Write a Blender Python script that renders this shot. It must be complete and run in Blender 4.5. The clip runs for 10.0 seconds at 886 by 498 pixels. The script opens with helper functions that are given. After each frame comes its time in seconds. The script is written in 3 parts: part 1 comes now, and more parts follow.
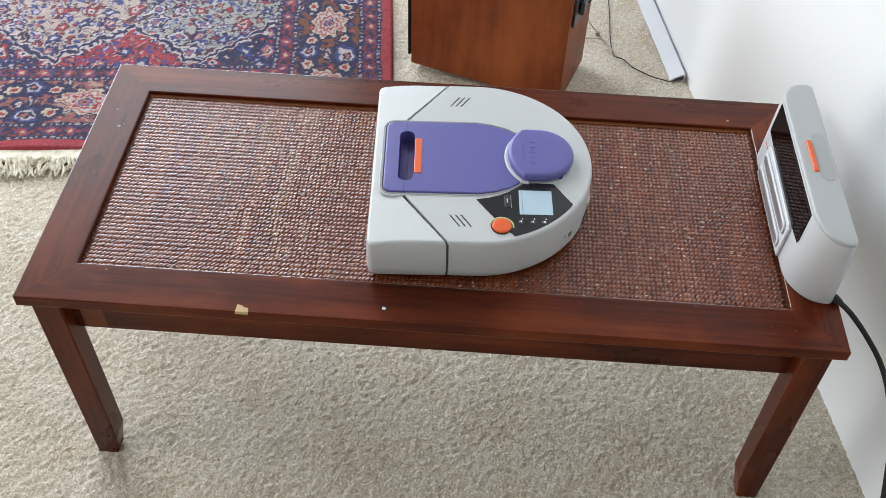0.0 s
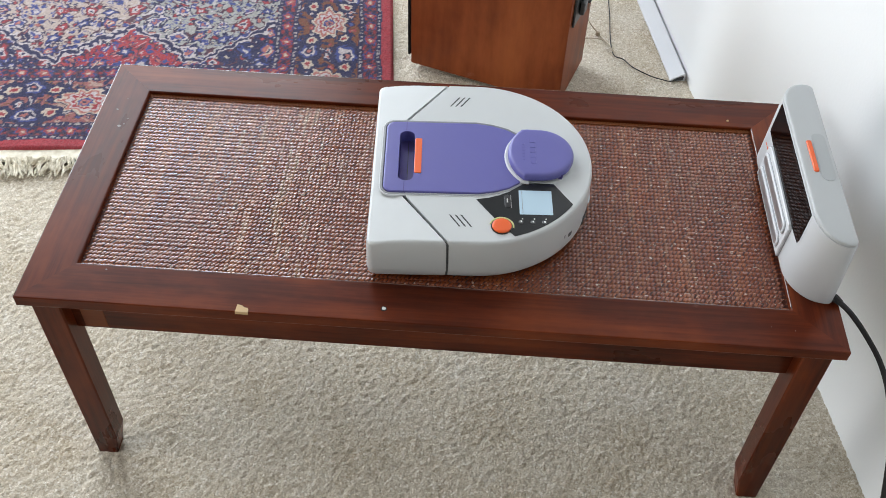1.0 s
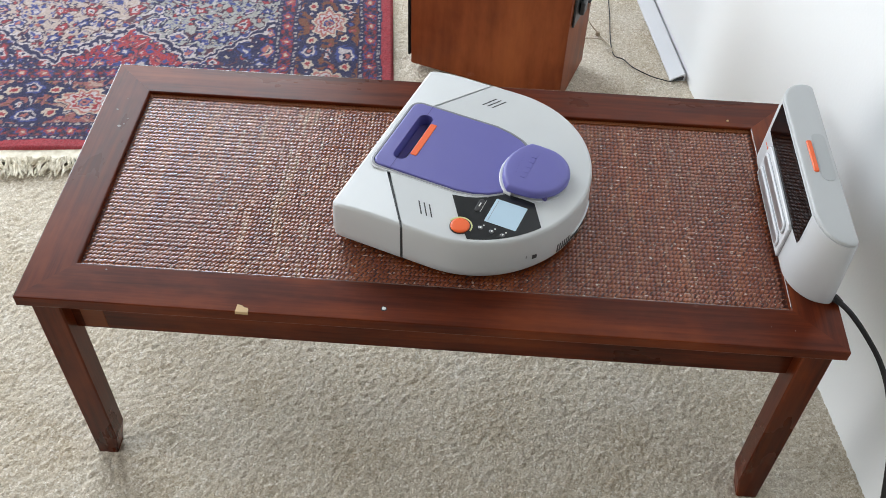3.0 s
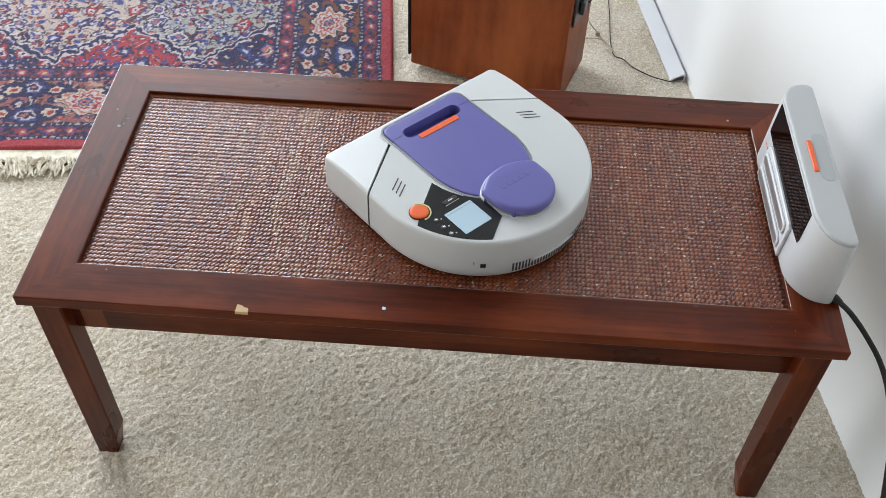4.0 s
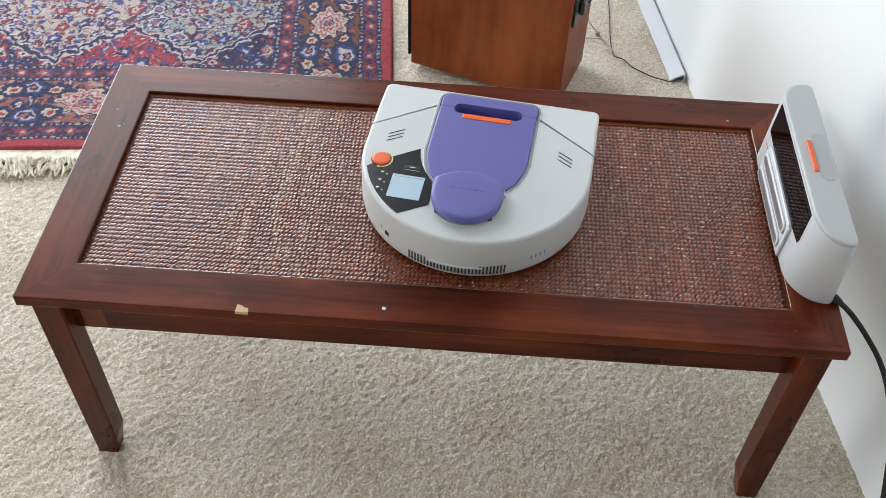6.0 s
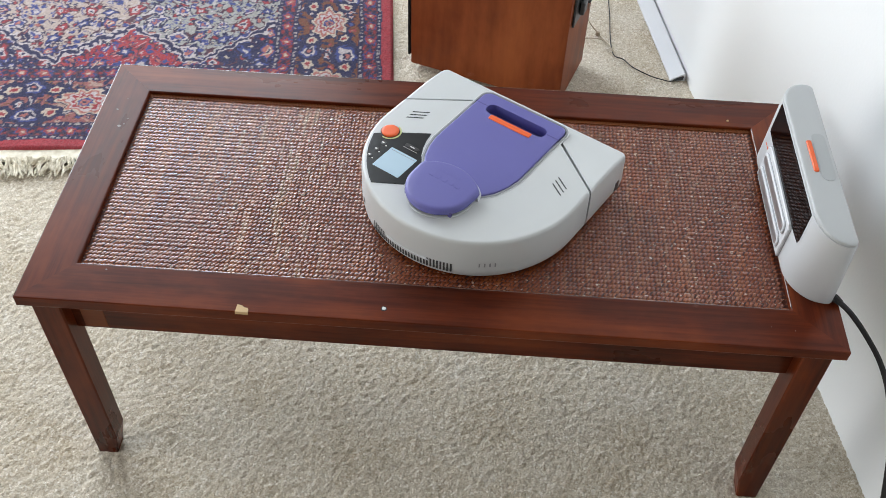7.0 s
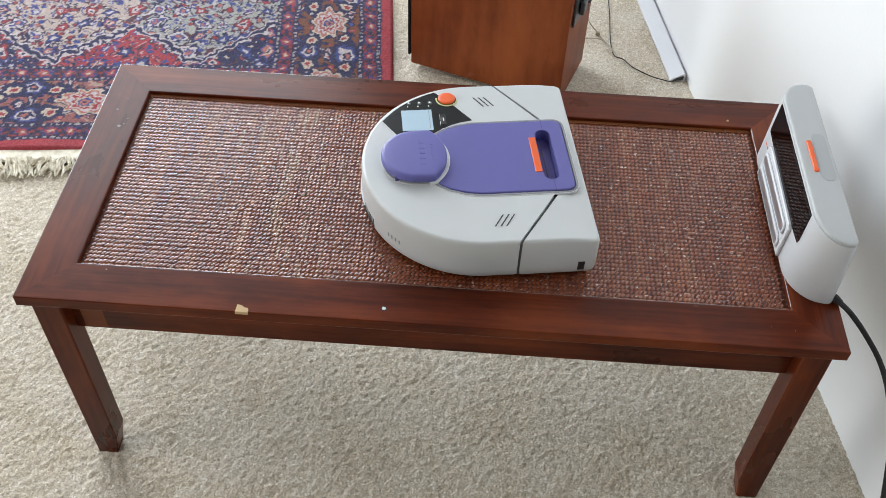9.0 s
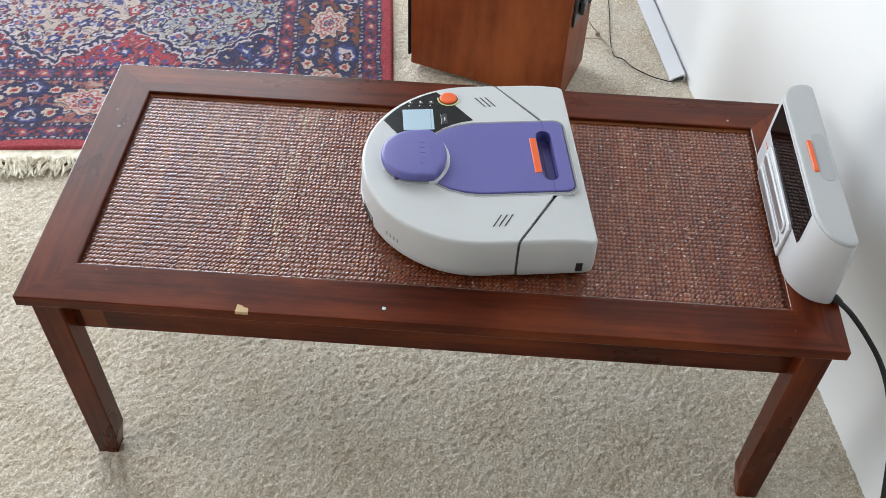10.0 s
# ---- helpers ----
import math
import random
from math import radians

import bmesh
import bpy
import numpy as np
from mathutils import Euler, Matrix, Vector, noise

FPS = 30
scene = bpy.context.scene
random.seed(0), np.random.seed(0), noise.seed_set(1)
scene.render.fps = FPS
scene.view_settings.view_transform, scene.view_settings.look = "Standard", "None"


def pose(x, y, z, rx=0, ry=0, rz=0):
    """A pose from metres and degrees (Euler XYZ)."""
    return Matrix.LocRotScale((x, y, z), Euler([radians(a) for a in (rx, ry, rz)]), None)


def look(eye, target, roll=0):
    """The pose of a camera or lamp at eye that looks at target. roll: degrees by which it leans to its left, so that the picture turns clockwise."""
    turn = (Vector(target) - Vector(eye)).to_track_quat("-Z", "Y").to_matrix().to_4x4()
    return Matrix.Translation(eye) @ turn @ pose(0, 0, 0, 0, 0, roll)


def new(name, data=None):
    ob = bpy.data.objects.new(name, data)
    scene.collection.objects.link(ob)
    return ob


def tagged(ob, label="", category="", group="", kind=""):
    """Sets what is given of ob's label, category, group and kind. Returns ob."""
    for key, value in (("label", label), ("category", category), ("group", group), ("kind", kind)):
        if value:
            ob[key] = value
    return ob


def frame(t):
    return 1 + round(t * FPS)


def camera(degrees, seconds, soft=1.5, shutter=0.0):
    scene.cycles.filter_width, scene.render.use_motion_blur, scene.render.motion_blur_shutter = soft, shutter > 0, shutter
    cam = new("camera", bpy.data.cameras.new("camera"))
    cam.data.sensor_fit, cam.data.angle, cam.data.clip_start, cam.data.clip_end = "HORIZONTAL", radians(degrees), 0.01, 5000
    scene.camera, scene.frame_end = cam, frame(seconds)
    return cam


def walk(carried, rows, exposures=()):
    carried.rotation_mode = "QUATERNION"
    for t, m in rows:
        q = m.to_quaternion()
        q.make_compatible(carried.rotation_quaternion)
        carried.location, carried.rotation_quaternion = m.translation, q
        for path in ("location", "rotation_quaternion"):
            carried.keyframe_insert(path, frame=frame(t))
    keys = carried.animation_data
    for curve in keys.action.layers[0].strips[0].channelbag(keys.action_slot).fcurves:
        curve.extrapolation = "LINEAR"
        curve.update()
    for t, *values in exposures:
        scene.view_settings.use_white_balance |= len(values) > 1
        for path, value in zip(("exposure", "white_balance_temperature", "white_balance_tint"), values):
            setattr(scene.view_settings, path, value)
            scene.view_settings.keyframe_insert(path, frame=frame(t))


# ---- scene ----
cam = camera(49.27, 10.0, 0.85)
EYE = (0.5783, -0.7472, 1.3870)
VIEW = look(EYE, (0.5539, -0.0801, 0.6424), 2.15)
walk(cam, [(0.0, VIEW), (10.0, VIEW)], exposures=[(0.0, 0.0), (10.0, 0.0)])

# ---- plan ----
TABLE_W, TABLE_D, TABLE_H = 1.07, 0.487, 0.4076
RAIL = 0.0640                    # width of the table's top rails
CANE_Z = TABLE_H - 0.005         # the woven panel lies a little below the rails
ROOM = pose(1.2390, 0, 0, 0, 0, 9.56)   # the room's corner line: x is 0 on the white wall, y runs along it
ROOM_W, ROOM_S, ROOM_N, ROOM_H = 4.4, -2.3, 2.45, 2.9

# ---- daylight ----
world = bpy.data.worlds.new("sky")
scene.world = world
world.use_nodes = True
sky = world.node_tree.nodes.new("ShaderNodeTexSky")
sky.sky_type, sky.sun_disc = "NISHITA", False
sky.sun_elevation, sky.sun_rotation = radians(48), radians(-120)
backdrop = world.node_tree.nodes["Background"]
backdrop.inputs["Strength"].default_value = 0.1
world.node_tree.links.new(sky.outputs[0], backdrop.inputs["Color"])


def window_light(name, m, width, height, watts, colour):
    lamp = bpy.data.lights.new(name, "AREA")
    lamp.shape, lamp.size, lamp.size_y, lamp.energy, lamp.color = "RECTANGLE", width, height, watts, colour
    ob = new(name, lamp)
    ob.matrix_world = m
    return ob


# sky light in the two window openings
window_light("north_window_light", ROOM @ pose(-1.85, ROOM_N + 0.05, 1.4, -90, 0, 0), 2.1, 2.5, 120, (0.88, 0.942, 1.0))
window_light("west_window_light", ROOM @ pose(-ROOM_W - 0.05, 0.1, 1.25, 0, -90, 0), 1.9, 2.4, 80, (1.0, 0.985, 0.955))


# ---- materials ----
def material(name, colour=(0.5, 0.5, 0.5), rough=0.5, metal=0.0, coat=0.0):
    m = bpy.data.materials.new(name)
    m.use_nodes = True
    b = m.node_tree.nodes["Principled BSDF"]
    b.inputs["Base Color"].default_value = (*colour, 1)
    b.inputs["Roughness"].default_value = rough
    b.inputs["Metallic"].default_value = metal
    b.inputs["Coat Weight"].default_value = coat
    b.inputs["Coat Roughness"].default_value = 0.15
    return m, m.node_tree, b


def node(nt, kind, **values):
    n = nt.nodes.new(kind)
    for key, value in values.items():
        n.inputs[key.replace("_", " ")].default_value = value
    return n


def coords(nt, scale=(1, 1, 1)):
    tc = nt.nodes.new("ShaderNodeTexCoord")
    mp = node(nt, "ShaderNodeMapping", Scale=scale)
    nt.links.new(tc.outputs["Object"], mp.inputs["Vector"])
    return mp.outputs["Vector"]


def noise_of(nt, vec, scale, detail=4.0, rough=0.55):
    n = node(nt, "ShaderNodeTexNoise", Scale=scale, Detail=detail, Roughness=rough)
    nt.links.new(vec, n.inputs["Vector"])
    return n.outputs["Fac"]


def ramp(nt, fac, stops):
    r = nt.nodes.new("ShaderNodeValToRGB")
    e = r.color_ramp.elements
    while len(e) < len(stops):
        e.new(0.5)
    for k, (p, c) in enumerate(stops):
        e[k].position, e[k].color = p, (*c, 1)
    nt.links.new(fac, r.inputs["Fac"])
    return r.outputs["Color"]


def mix(nt, fac, a, b, how="MIX"):
    n = nt.nodes.new("ShaderNodeMix")
    n.data_type, n.blend_type = "RGBA", how
    for sock, val in ((n.inputs[0], fac), (n.inputs[6], a), (n.inputs[7], b)):
        if hasattr(val, "is_output"):
            nt.links.new(val, sock)
        else:
            sock.default_value = (*val, 1) if isinstance(val, tuple) else val
    return n.outputs[2]


def bump(nt, b, height, strength, distance):
    n = node(nt, "ShaderNodeBump", Strength=strength, Distance=distance)
    nt.links.new(height, n.inputs["Height"])
    nt.links.new(n.outputs["Normal"], b.inputs["Normal"])


def wood(name, axis, dark, mid, light, rough=0.27, fine=1.0, gloss=0.20, coat=0.0):
    m, nt, b = material(name, mid, rough, 0, coat)
    b.inputs["Specular IOR Level"].default_value = gloss
    long = [26 * fine, 26 * fine, 26 * fine]
    long[axis] = 1.6
    streak = noise_of(nt, coords(nt, long), 1.0, 6, 0.6)
    long2 = [190 * fine, 190 * fine, 190 * fine]
    long2[axis] = 7
    grain = noise_of(nt, coords(nt, long2), 1.0, 3, 0.6)
    wide = [7.0, 7.0, 7.0]
    wide[axis] = 3.2
    blot = noise_of(nt, coords(nt, wide), 1.0, 5, 0.62)
    c = ramp(nt, streak, [(0.3, dark), (0.5, mid), (0.72, light)])
    c = mix(nt, 0.35, c, ramp(nt, grain, [(0.35, dark), (0.65, light)]))
    c = mix(nt, 0.5, c, ramp(nt, blot, [(0.36, dark), (0.5, mid), (0.66, light)]))
    scuff = ramp(nt, noise_of(nt, coords(nt), 11.0, 7, 0.7), [(0.66, (0, 0, 0)), (0.80, (0.35, 0.35, 0.35))])
    c = mix(nt, scuff, c, (0.34, 0.24, 0.20))
    nt.links.new(c, b.inputs["Base Color"])
    r = node(nt, "ShaderNodeMapRange")
    r.inputs["To Min"].default_value, r.inputs["To Max"].default_value = rough - 0.07, rough + 0.12
    nt.links.new(blot, r.inputs["Value"])
    nt.links.new(r.outputs[0], b.inputs["Roughness"])
    bump(nt, b, grain, 0.12, 0.0006)
    return m


MAHOGANY = ((0.018, 0.0026, 0.0011), (0.082, 0.0115, 0.0029), (0.235, 0.049, 0.0110))
wood_x = wood("mahogany_stain_along", 0, *MAHOGANY)
wood_y = wood("mahogany_stain_across", 1, *MAHOGANY)
wood_z = wood("mahogany_stain_upright", 2, *MAHOGANY)
CHERRY = ((0.085, 0.016, 0.005), (0.205, 0.046, 0.012), (0.330, 0.092, 0.026))
veneer = wood("cherry_veneer", 2, *CHERRY, rough=0.42, fine=0.26, coat=0.0)


patch_wood = wood("orange_patch_wood", 0, (0.17, 0.040, 0.011), (0.22, 0.056, 0.016), (0.28, 0.080, 0.024))


# extra-glossy lacquer for the added beads that make the edge highlights
highlight_gloss, nt, b = material("glossy_edge_highlight", (0.10, 0.030, 0.016), 0.22, 0, 1.0)
b.inputs["Specular IOR Level"].default_value = 0.9
nt.links.new(ramp(nt, noise_of(nt, coords(nt), 60, 3), [(0.35, (0.07, 0.020, 0.010)), (0.7, (0.20, 0.10, 0.07))]), b.inputs["Base Color"])


def plastic(name, colour, rough, grain=0.25, coat=0.0):
    m, nt, b = material(name, colour, rough, 0, coat)
    v = coords(nt)
    big = noise_of(nt, v, 9, 3)
    dull = tuple(0.9 * c for c in colour)
    nt.links.new(mix(nt, big, colour, dull), b.inputs["Base Color"])
    bump(nt, b, noise_of(nt, v, 1800, 2), grain, 0.0002)
    return m


shell = plastic("light_grey_plastic", (0.615, 0.64, 0.648), 0.36)
edge_cane = wood("orange_brown_edge_cord", 0, (0.11, 0.03, 0.010), (0.20, 0.062, 0.020), (0.30, 0.11, 0.04), 0.45)
dock_grey = plastic("grey_dock_plastic", (0.47, 0.49, 0.50), 0.4)
dock_white = plastic("pale_grey_dock_plastic", (0.565, 0.585, 0.605), 0.4)
dock_rest_shade = plastic("shaded_thumb_rest_grey", (0.41, 0.43, 0.44), 0.4)
shell_white = plastic("white_plastic", (0.68, 0.70, 0.73), 0.4)
purple = plastic("purple_plastic", (0.130, 0.126, 0.390), 0.42)
purple_deep = plastic("deep_purple_plastic", (0.085, 0.068, 0.250), 0.45)
orange = plastic("orange_plastic", (0.86, 0.130, 0.025), 0.4)
black = plastic("black_plastic", (0.018, 0.018, 0.020), 0.35)
panel_black = plastic("black_control_panel", (0.020, 0.022, 0.024), 0.22, 0.05)
key_grey = plastic("glossy_dark_grey_key", (0.10, 0.105, 0.11), 0.15, 0.02, 0.6)
seam_grey = plastic("dark_grey_seam_filler", (0.095, 0.10, 0.105), 0.55)
gap_dark = plastic("dark_grey_gap", (0.045, 0.047, 0.05), 0.6)
groove_grey = plastic("grey_groove", (0.27, 0.28, 0.30), 0.5)
rubber = plastic("black_rubber", (0.011, 0.011, 0.012), 0.6)
ir_window, nt, b = material("dark_window_plastic", (0.004, 0.002, 0.002), 0.05)
b.inputs["Specular IOR Level"].default_value = 0.12
print_white = plastic("white_print", (0.75, 0.76, 0.74), 0.5)
print_lime = plastic("yellow_green_light_ring", (0.62, 0.66, 0.30), 0.4)
pale_wood = plastic("bare_pale_wood", (0.66, 0.47, 0.25), 0.7, 0.6)
scuffed = plastic("scuffed_lacquer", (0.26, 0.22, 0.20), 0.55, 0.8)
tan_wire = plastic("tan_wire_cover", (0.33, 0.27, 0.19), 0.5)
steel = material("brushed_steel_strip", (0.52, 0.51, 0.52), 0.32, 0.9)[0]
grille_cloth = plastic("black_grille_cloth", (0.012, 0.012, 0.013), 0.9, 0.9)

lcd, nt, b_lcd = material("pale_blue_display", (0.37, 0.49, 0.55), 0.2)
b_lcd.inputs["Emission Color"].default_value = (0.52, 0.72, 1.0, 1)
b_lcd.inputs["Emission Strength"].default_value = 0.19

wall_paint, nt, b = material("white_wall_paint", (0.80, 0.80, 0.80), 0.6)
v = coords(nt)
nt.links.new(mix(nt, noise_of(nt, v, 1.6, 4), (0.80, 0.825, 0.835), (0.765, 0.785, 0.795)), b.inputs["Base Color"])
bump(nt, b, noise_of(nt, v, 160, 3), 0.12, 0.002)
# unseen ceiling, greyed so that less of it reflects in the table
ceiling_paint = plastic("dimmed_ceiling_paint", (0.35, 0.34, 0.325), 0.8)
# unseen walls: colours darkened to cut bounce and fill light, south one most
south_dim_paint = plastic("darkened_south_wall_paint", (0.18, 0.166, 0.150), 0.8)
beige_paint = plastic("dulled_beige_wall_paint", (0.27, 0.245, 0.215), 0.8)

carpet, nt, b = material("beige_carpet", (0.42, 0.38, 0.32), 0.95)
v = coords(nt)
warp = nt.nodes.new("ShaderNodeTexNoise")
warp.inputs["Scale"].default_value, warp.inputs["Detail"].default_value = 140, 2
nt.links.new(v, warp.inputs["Vector"])
bend = nt.nodes.new("ShaderNodeVectorMath")
bend.operation = "MULTIPLY_ADD"
bend.inputs[1].default_value = (0.0035, 0.0035, 0.0035)
nt.links.new(warp.outputs["Color"], bend.inputs[0])
nt.links.new(v, bend.inputs[2])
cell = node(nt, "ShaderNodeTexVoronoi", Scale=310.0)
nt.links.new(bend.outputs[0], cell.inputs["Vector"])
grey = nt.nodes.new("ShaderNodeSeparateColor")
nt.links.new(cell.outputs["Color"], grey.inputs[0])
patch = noise_of(nt, v, 7, 5, 0.62)
c = ramp(nt, grey.outputs[0], [(0.05, (0.33, 0.27, 0.19)), (0.45, (0.55, 0.48, 0.37)), (0.85, (0.76, 0.695, 0.585)), (0.97, (0.96, 0.93, 0.88))])
c = mix(nt, 0.42, c, ramp(nt, noise_of(nt, v, 340, 1, 0.5), [(0.30, (0.16, 0.13, 0.095)), (0.42, (0.50, 0.445, 0.355)), (0.58, (0.62, 0.565, 0.47)), (0.70, (0.97, 0.95, 0.91))]))
c = mix(nt, 0.34, c, ramp(nt, patch, [(0.32, (0.44, 0.36, 0.24)), (0.52, (0.61, 0.55, 0.445)), (0.68, (0.71, 0.665, 0.58))]))
nt.links.new(c, b.inputs["Base Color"])
hollow = nt.nodes.new("ShaderNodeMath")
hollow.operation = "SUBTRACT"
hollow.inputs[0].default_value = 1.0
nt.links.new(cell.outputs["Distance"], hollow.inputs[1])
bump(nt, b, hollow.outputs[0], 0.55, 0.0018)
b.inputs["Specular IOR Level"].default_value = 0.2

pile, nt, b = material("knotted_wool_pile", (0.3, 0.1, 0.1), 0.95)
at = nt.nodes.new("ShaderNodeVertexColor")
at.layer_name = "knots"
worn = noise_of(nt, coords(nt), 7, 4)
fuzz = noise_of(nt, coords(nt), 420, 2)
c = mix(nt, 0.03, at.outputs["Color"], ramp(nt, worn, [(0.35, (0.13, 0.10, 0.13)), (0.7, (0.52, 0.50, 0.52))]))
c = mix(nt, 0.07, c, ramp(nt, fuzz, [(0.35, (0.08, 0.07, 0.08)), (0.65, (0.60, 0.58, 0.58))]))
nt.links.new(c, b.inputs["Base Color"])
bump(nt, b, fuzz, 0.6, 0.003)
b.inputs["Specular IOR Level"].default_value = 0.2
cotton, nt, b = material("off_white_cotton", (0.72, 0.67, 0.55), 0.95)
nt.links.new(ramp(nt, noise_of(nt, coords(nt), 60, 4), [(0.3, (0.56, 0.50, 0.38)), (0.65, (0.80, 0.76, 0.65))]), b.inputs["Base Color"])

cane, nt, b = material("brown_lacquered_rattan", (0.10, 0.03, 0.015), 0.24)
geo = nt.nodes.new("ShaderNodeNewGeometry")
c = ramp(nt, geo.outputs["Random Per Island"], [(0.0, (0.145, 0.026, 0.006)), (0.5, (0.225, 0.046, 0.011)), (1.0, (0.295, 0.070, 0.018))])
c = mix(nt, 0.50, c, ramp(nt, noise_of(nt, coords(nt, (42, 3, 3)), 1.0, 4, 0.6), [(0.30, (0.060, 0.013, 0.008)), (0.50, (0.160, 0.033, 0.010)), (0.72, (0.290, 0.090, 0.030))]))
# straw-coloured wear in bands that run across the table, and loose flecks
tc = nt.nodes.new("ShaderNodeTexCoord")
sep = nt.nodes.new("ShaderNodeSeparateXYZ")
nt.links.new(tc.outputs["Object"], sep.inputs[0])
band = ramp(nt, sep.outputs["X"], [(0.16, (0.0, 0.0, 0.0)), (0.28, (0.55, 0.55, 0.55)), (0.335, (1, 1, 1)), (0.39, (0.35, 0.35, 0.35)), (0.50, (0.05, 0.05, 0.05)), (0.74, (0.15, 0.15, 0.15)), (0.80, (0.34, 0.34, 0.34)), (0.90, (0.24, 0.24, 0.24)), (1.0, (0.15, 0.15, 0.15))])
streak = ramp(nt, noise_of(nt, coords(nt, (105, 11, 11)), 1.0, 3, 0.6), [(0.53, (0, 0, 0)), (0.66, (0.45, 0.45, 0.45))])
c = mix(nt, mix(nt, 1.0, streak, band, "MULTIPLY"), c, (0.50, 0.36, 0.20))
fleck = ramp(nt, noise_of(nt, coords(nt, (150, 240, 240)), 1.0, 2, 0.5), [(0.645, (0, 0, 0)), (0.69, (1, 1, 1))])
c = mix(nt, mix(nt, 1.0, fleck, mix(nt, 0.36, band, (1.0, 1.0, 1.0)), "MULTIPLY"), c, (0.72, 0.56, 0.40))
nt.links.new(c, b.inputs["Base Color"])
b.inputs["Specular IOR Level"].default_value = 0.5
b.inputs["Coat Weight"].default_value = 0.8
b.inputs["Coat IOR"].default_value = 1.5
b.inputs["Coat Roughness"].default_value = 0.10
cane_base = wood("woven_backing", 0, (0.024, 0.005, 0.003), (0.050, 0.011, 0.005), (0.085, 0.022, 0.009), 0.5)


# ---- mesh helpers ----
def part(name, bm, mat, parent=None, label="", smooth=True, m=None):
    me = bpy.data.meshes.new(name)
    bmesh.ops.recalc_face_normals(bm, faces=bm.faces[:])
    bm.to_mesh(me)
    bm.free()
    me.materials.append(mat)
    smooth = smooth and len(me.polygons) > 60
    if smooth:
        me.shade_smooth()
        me.set_sharp_from_angle(angle=radians(40))
    ob = new(name, me)
    if smooth:
        w = ob.modifiers.new("even_shading", "WEIGHTED_NORMAL")
        w.keep_sharp = True
    if parent is not None:
        ob.parent = parent
    if m is not None:
        ob.matrix_local = m
    if label:
        tagged(ob, label)
    return ob


def thing(name, m, label, category, group="", kind=""):
    ob = new(name)
    ob.empty_display_size = 0.05
    ob.matrix_world = m
    return tagged(ob, label, category, group, kind)


def box(x0, x1, y0, y1, z0, z1, bevel=0.0, seg=2, bm=None):
    bm = bm or bmesh.new()
    r = bmesh.ops.create_cube(bm, size=1.0)
    bmesh.ops.scale(bm, vec=(x1 - x0, y1 - y0, z1 - z0), verts=r["verts"])
    bmesh.ops.translate(bm, vec=((x0 + x1) / 2, (y0 + y1) / 2, (z0 + z1) / 2), verts=r["verts"])
    if bevel:
        es = list({e for v in r["verts"] for e in v.link_edges})
        bmesh.ops.bevel(bm, geom=es, offset=bevel, segments=seg, profile=0.5, affect="EDGES")
    return bm


def inset_loop(pts, d):
    """The closed loop pts (counter-clockwise, 2D), moved inwards by d."""
    p = np.array(pts, float)
    if not d:
        return p
    e = np.roll(p, -1, 0) - p
    n = np.stack([-e[:, 1], e[:, 0]], 1) / np.linalg.norm(e, axis=1)[:, None]
    k = n + np.roll(n, 1, 0)
    k /= np.maximum((k * k).sum(1), 0.6)[:, None] / 2
    return p + k * d


def loft(loops, bm=None, cap0=True, cap1=True):
    bm = bm or bmesh.new()
    rings = [[bm.verts.new(p) for p in loop] for loop in loops]
    n = len(rings[0])
    for a, b in zip(rings, rings[1:]):
        for k in range(n):
            bm.faces.new((a[k], a[(k + 1) % n], b[(k + 1) % n], b[k]))
    if cap0:
        bm.faces.new(rings[0][::-1])
    if cap1:
        bm.faces.new(rings[-1])
    return bm, rings


def slab(pts, levels, hole=None, floor_z=None, bm=None):
    """A plate with the plan pts; levels are (z, inset). A hole goes down from its top to floor_z."""
    loops = [[(x, y, z) for x, y in inset_loop(pts, d)] for z, d in levels]
    bm, rings = loft(loops, bm, hole is None, hole is None)
    if hole is not None:
        z = levels[-1][0]
        top = [bm.verts.new((x, y, z)) for x, y in hole]
        low = [bm.verts.new((x, y, floor_z)) for x, y in hole]
        edges = [bm.edges.get((rings[-1][k - 1], rings[-1][k])) for k in range(len(rings[-1]))]
        edges += [bm.edges.new((top[k - 1], top[k])) for k in range(len(top))]
        bmesh.ops.triangle_fill(bm, use_beauty=True, use_dissolve=False, edges=edges)
        for k in range(len(top)):
            bm.faces.new((top[k - 1], top[k], low[k], low[k - 1]))
        bm.faces.new(low)
    return bm


def arc(cx, cy, r, a0, a1, n):
    return [(cx + r * math.cos(radians(a0 + (a1 - a0) * k / n)), cy + r * math.sin(radians(a0 + (a1 - a0) * k / n))) for k in range(n + 1)]


def rounded(x0, x1, y0, y1, r, n=5):
    return arc(x1 - r, y0 + r, r, -90, 0, n) + arc(x1 - r, y1 - r, r, 0, 90, n) + arc(x0 + r, y1 - r, r, 90, 180, n) + arc(x0 + r, y0 + r, r, 180, 270, n)


def resample(pts, step):
    out = []
    for a, b in zip(pts, pts[1:] + pts[:1]):
        n = max(1, int(math.dist(a, b) / step))
        out += [(a[0] + (b[0] - a[0]) * k / n, a[1] + (b[1] - a[1]) * k / n) for k in range(n)]
    return out


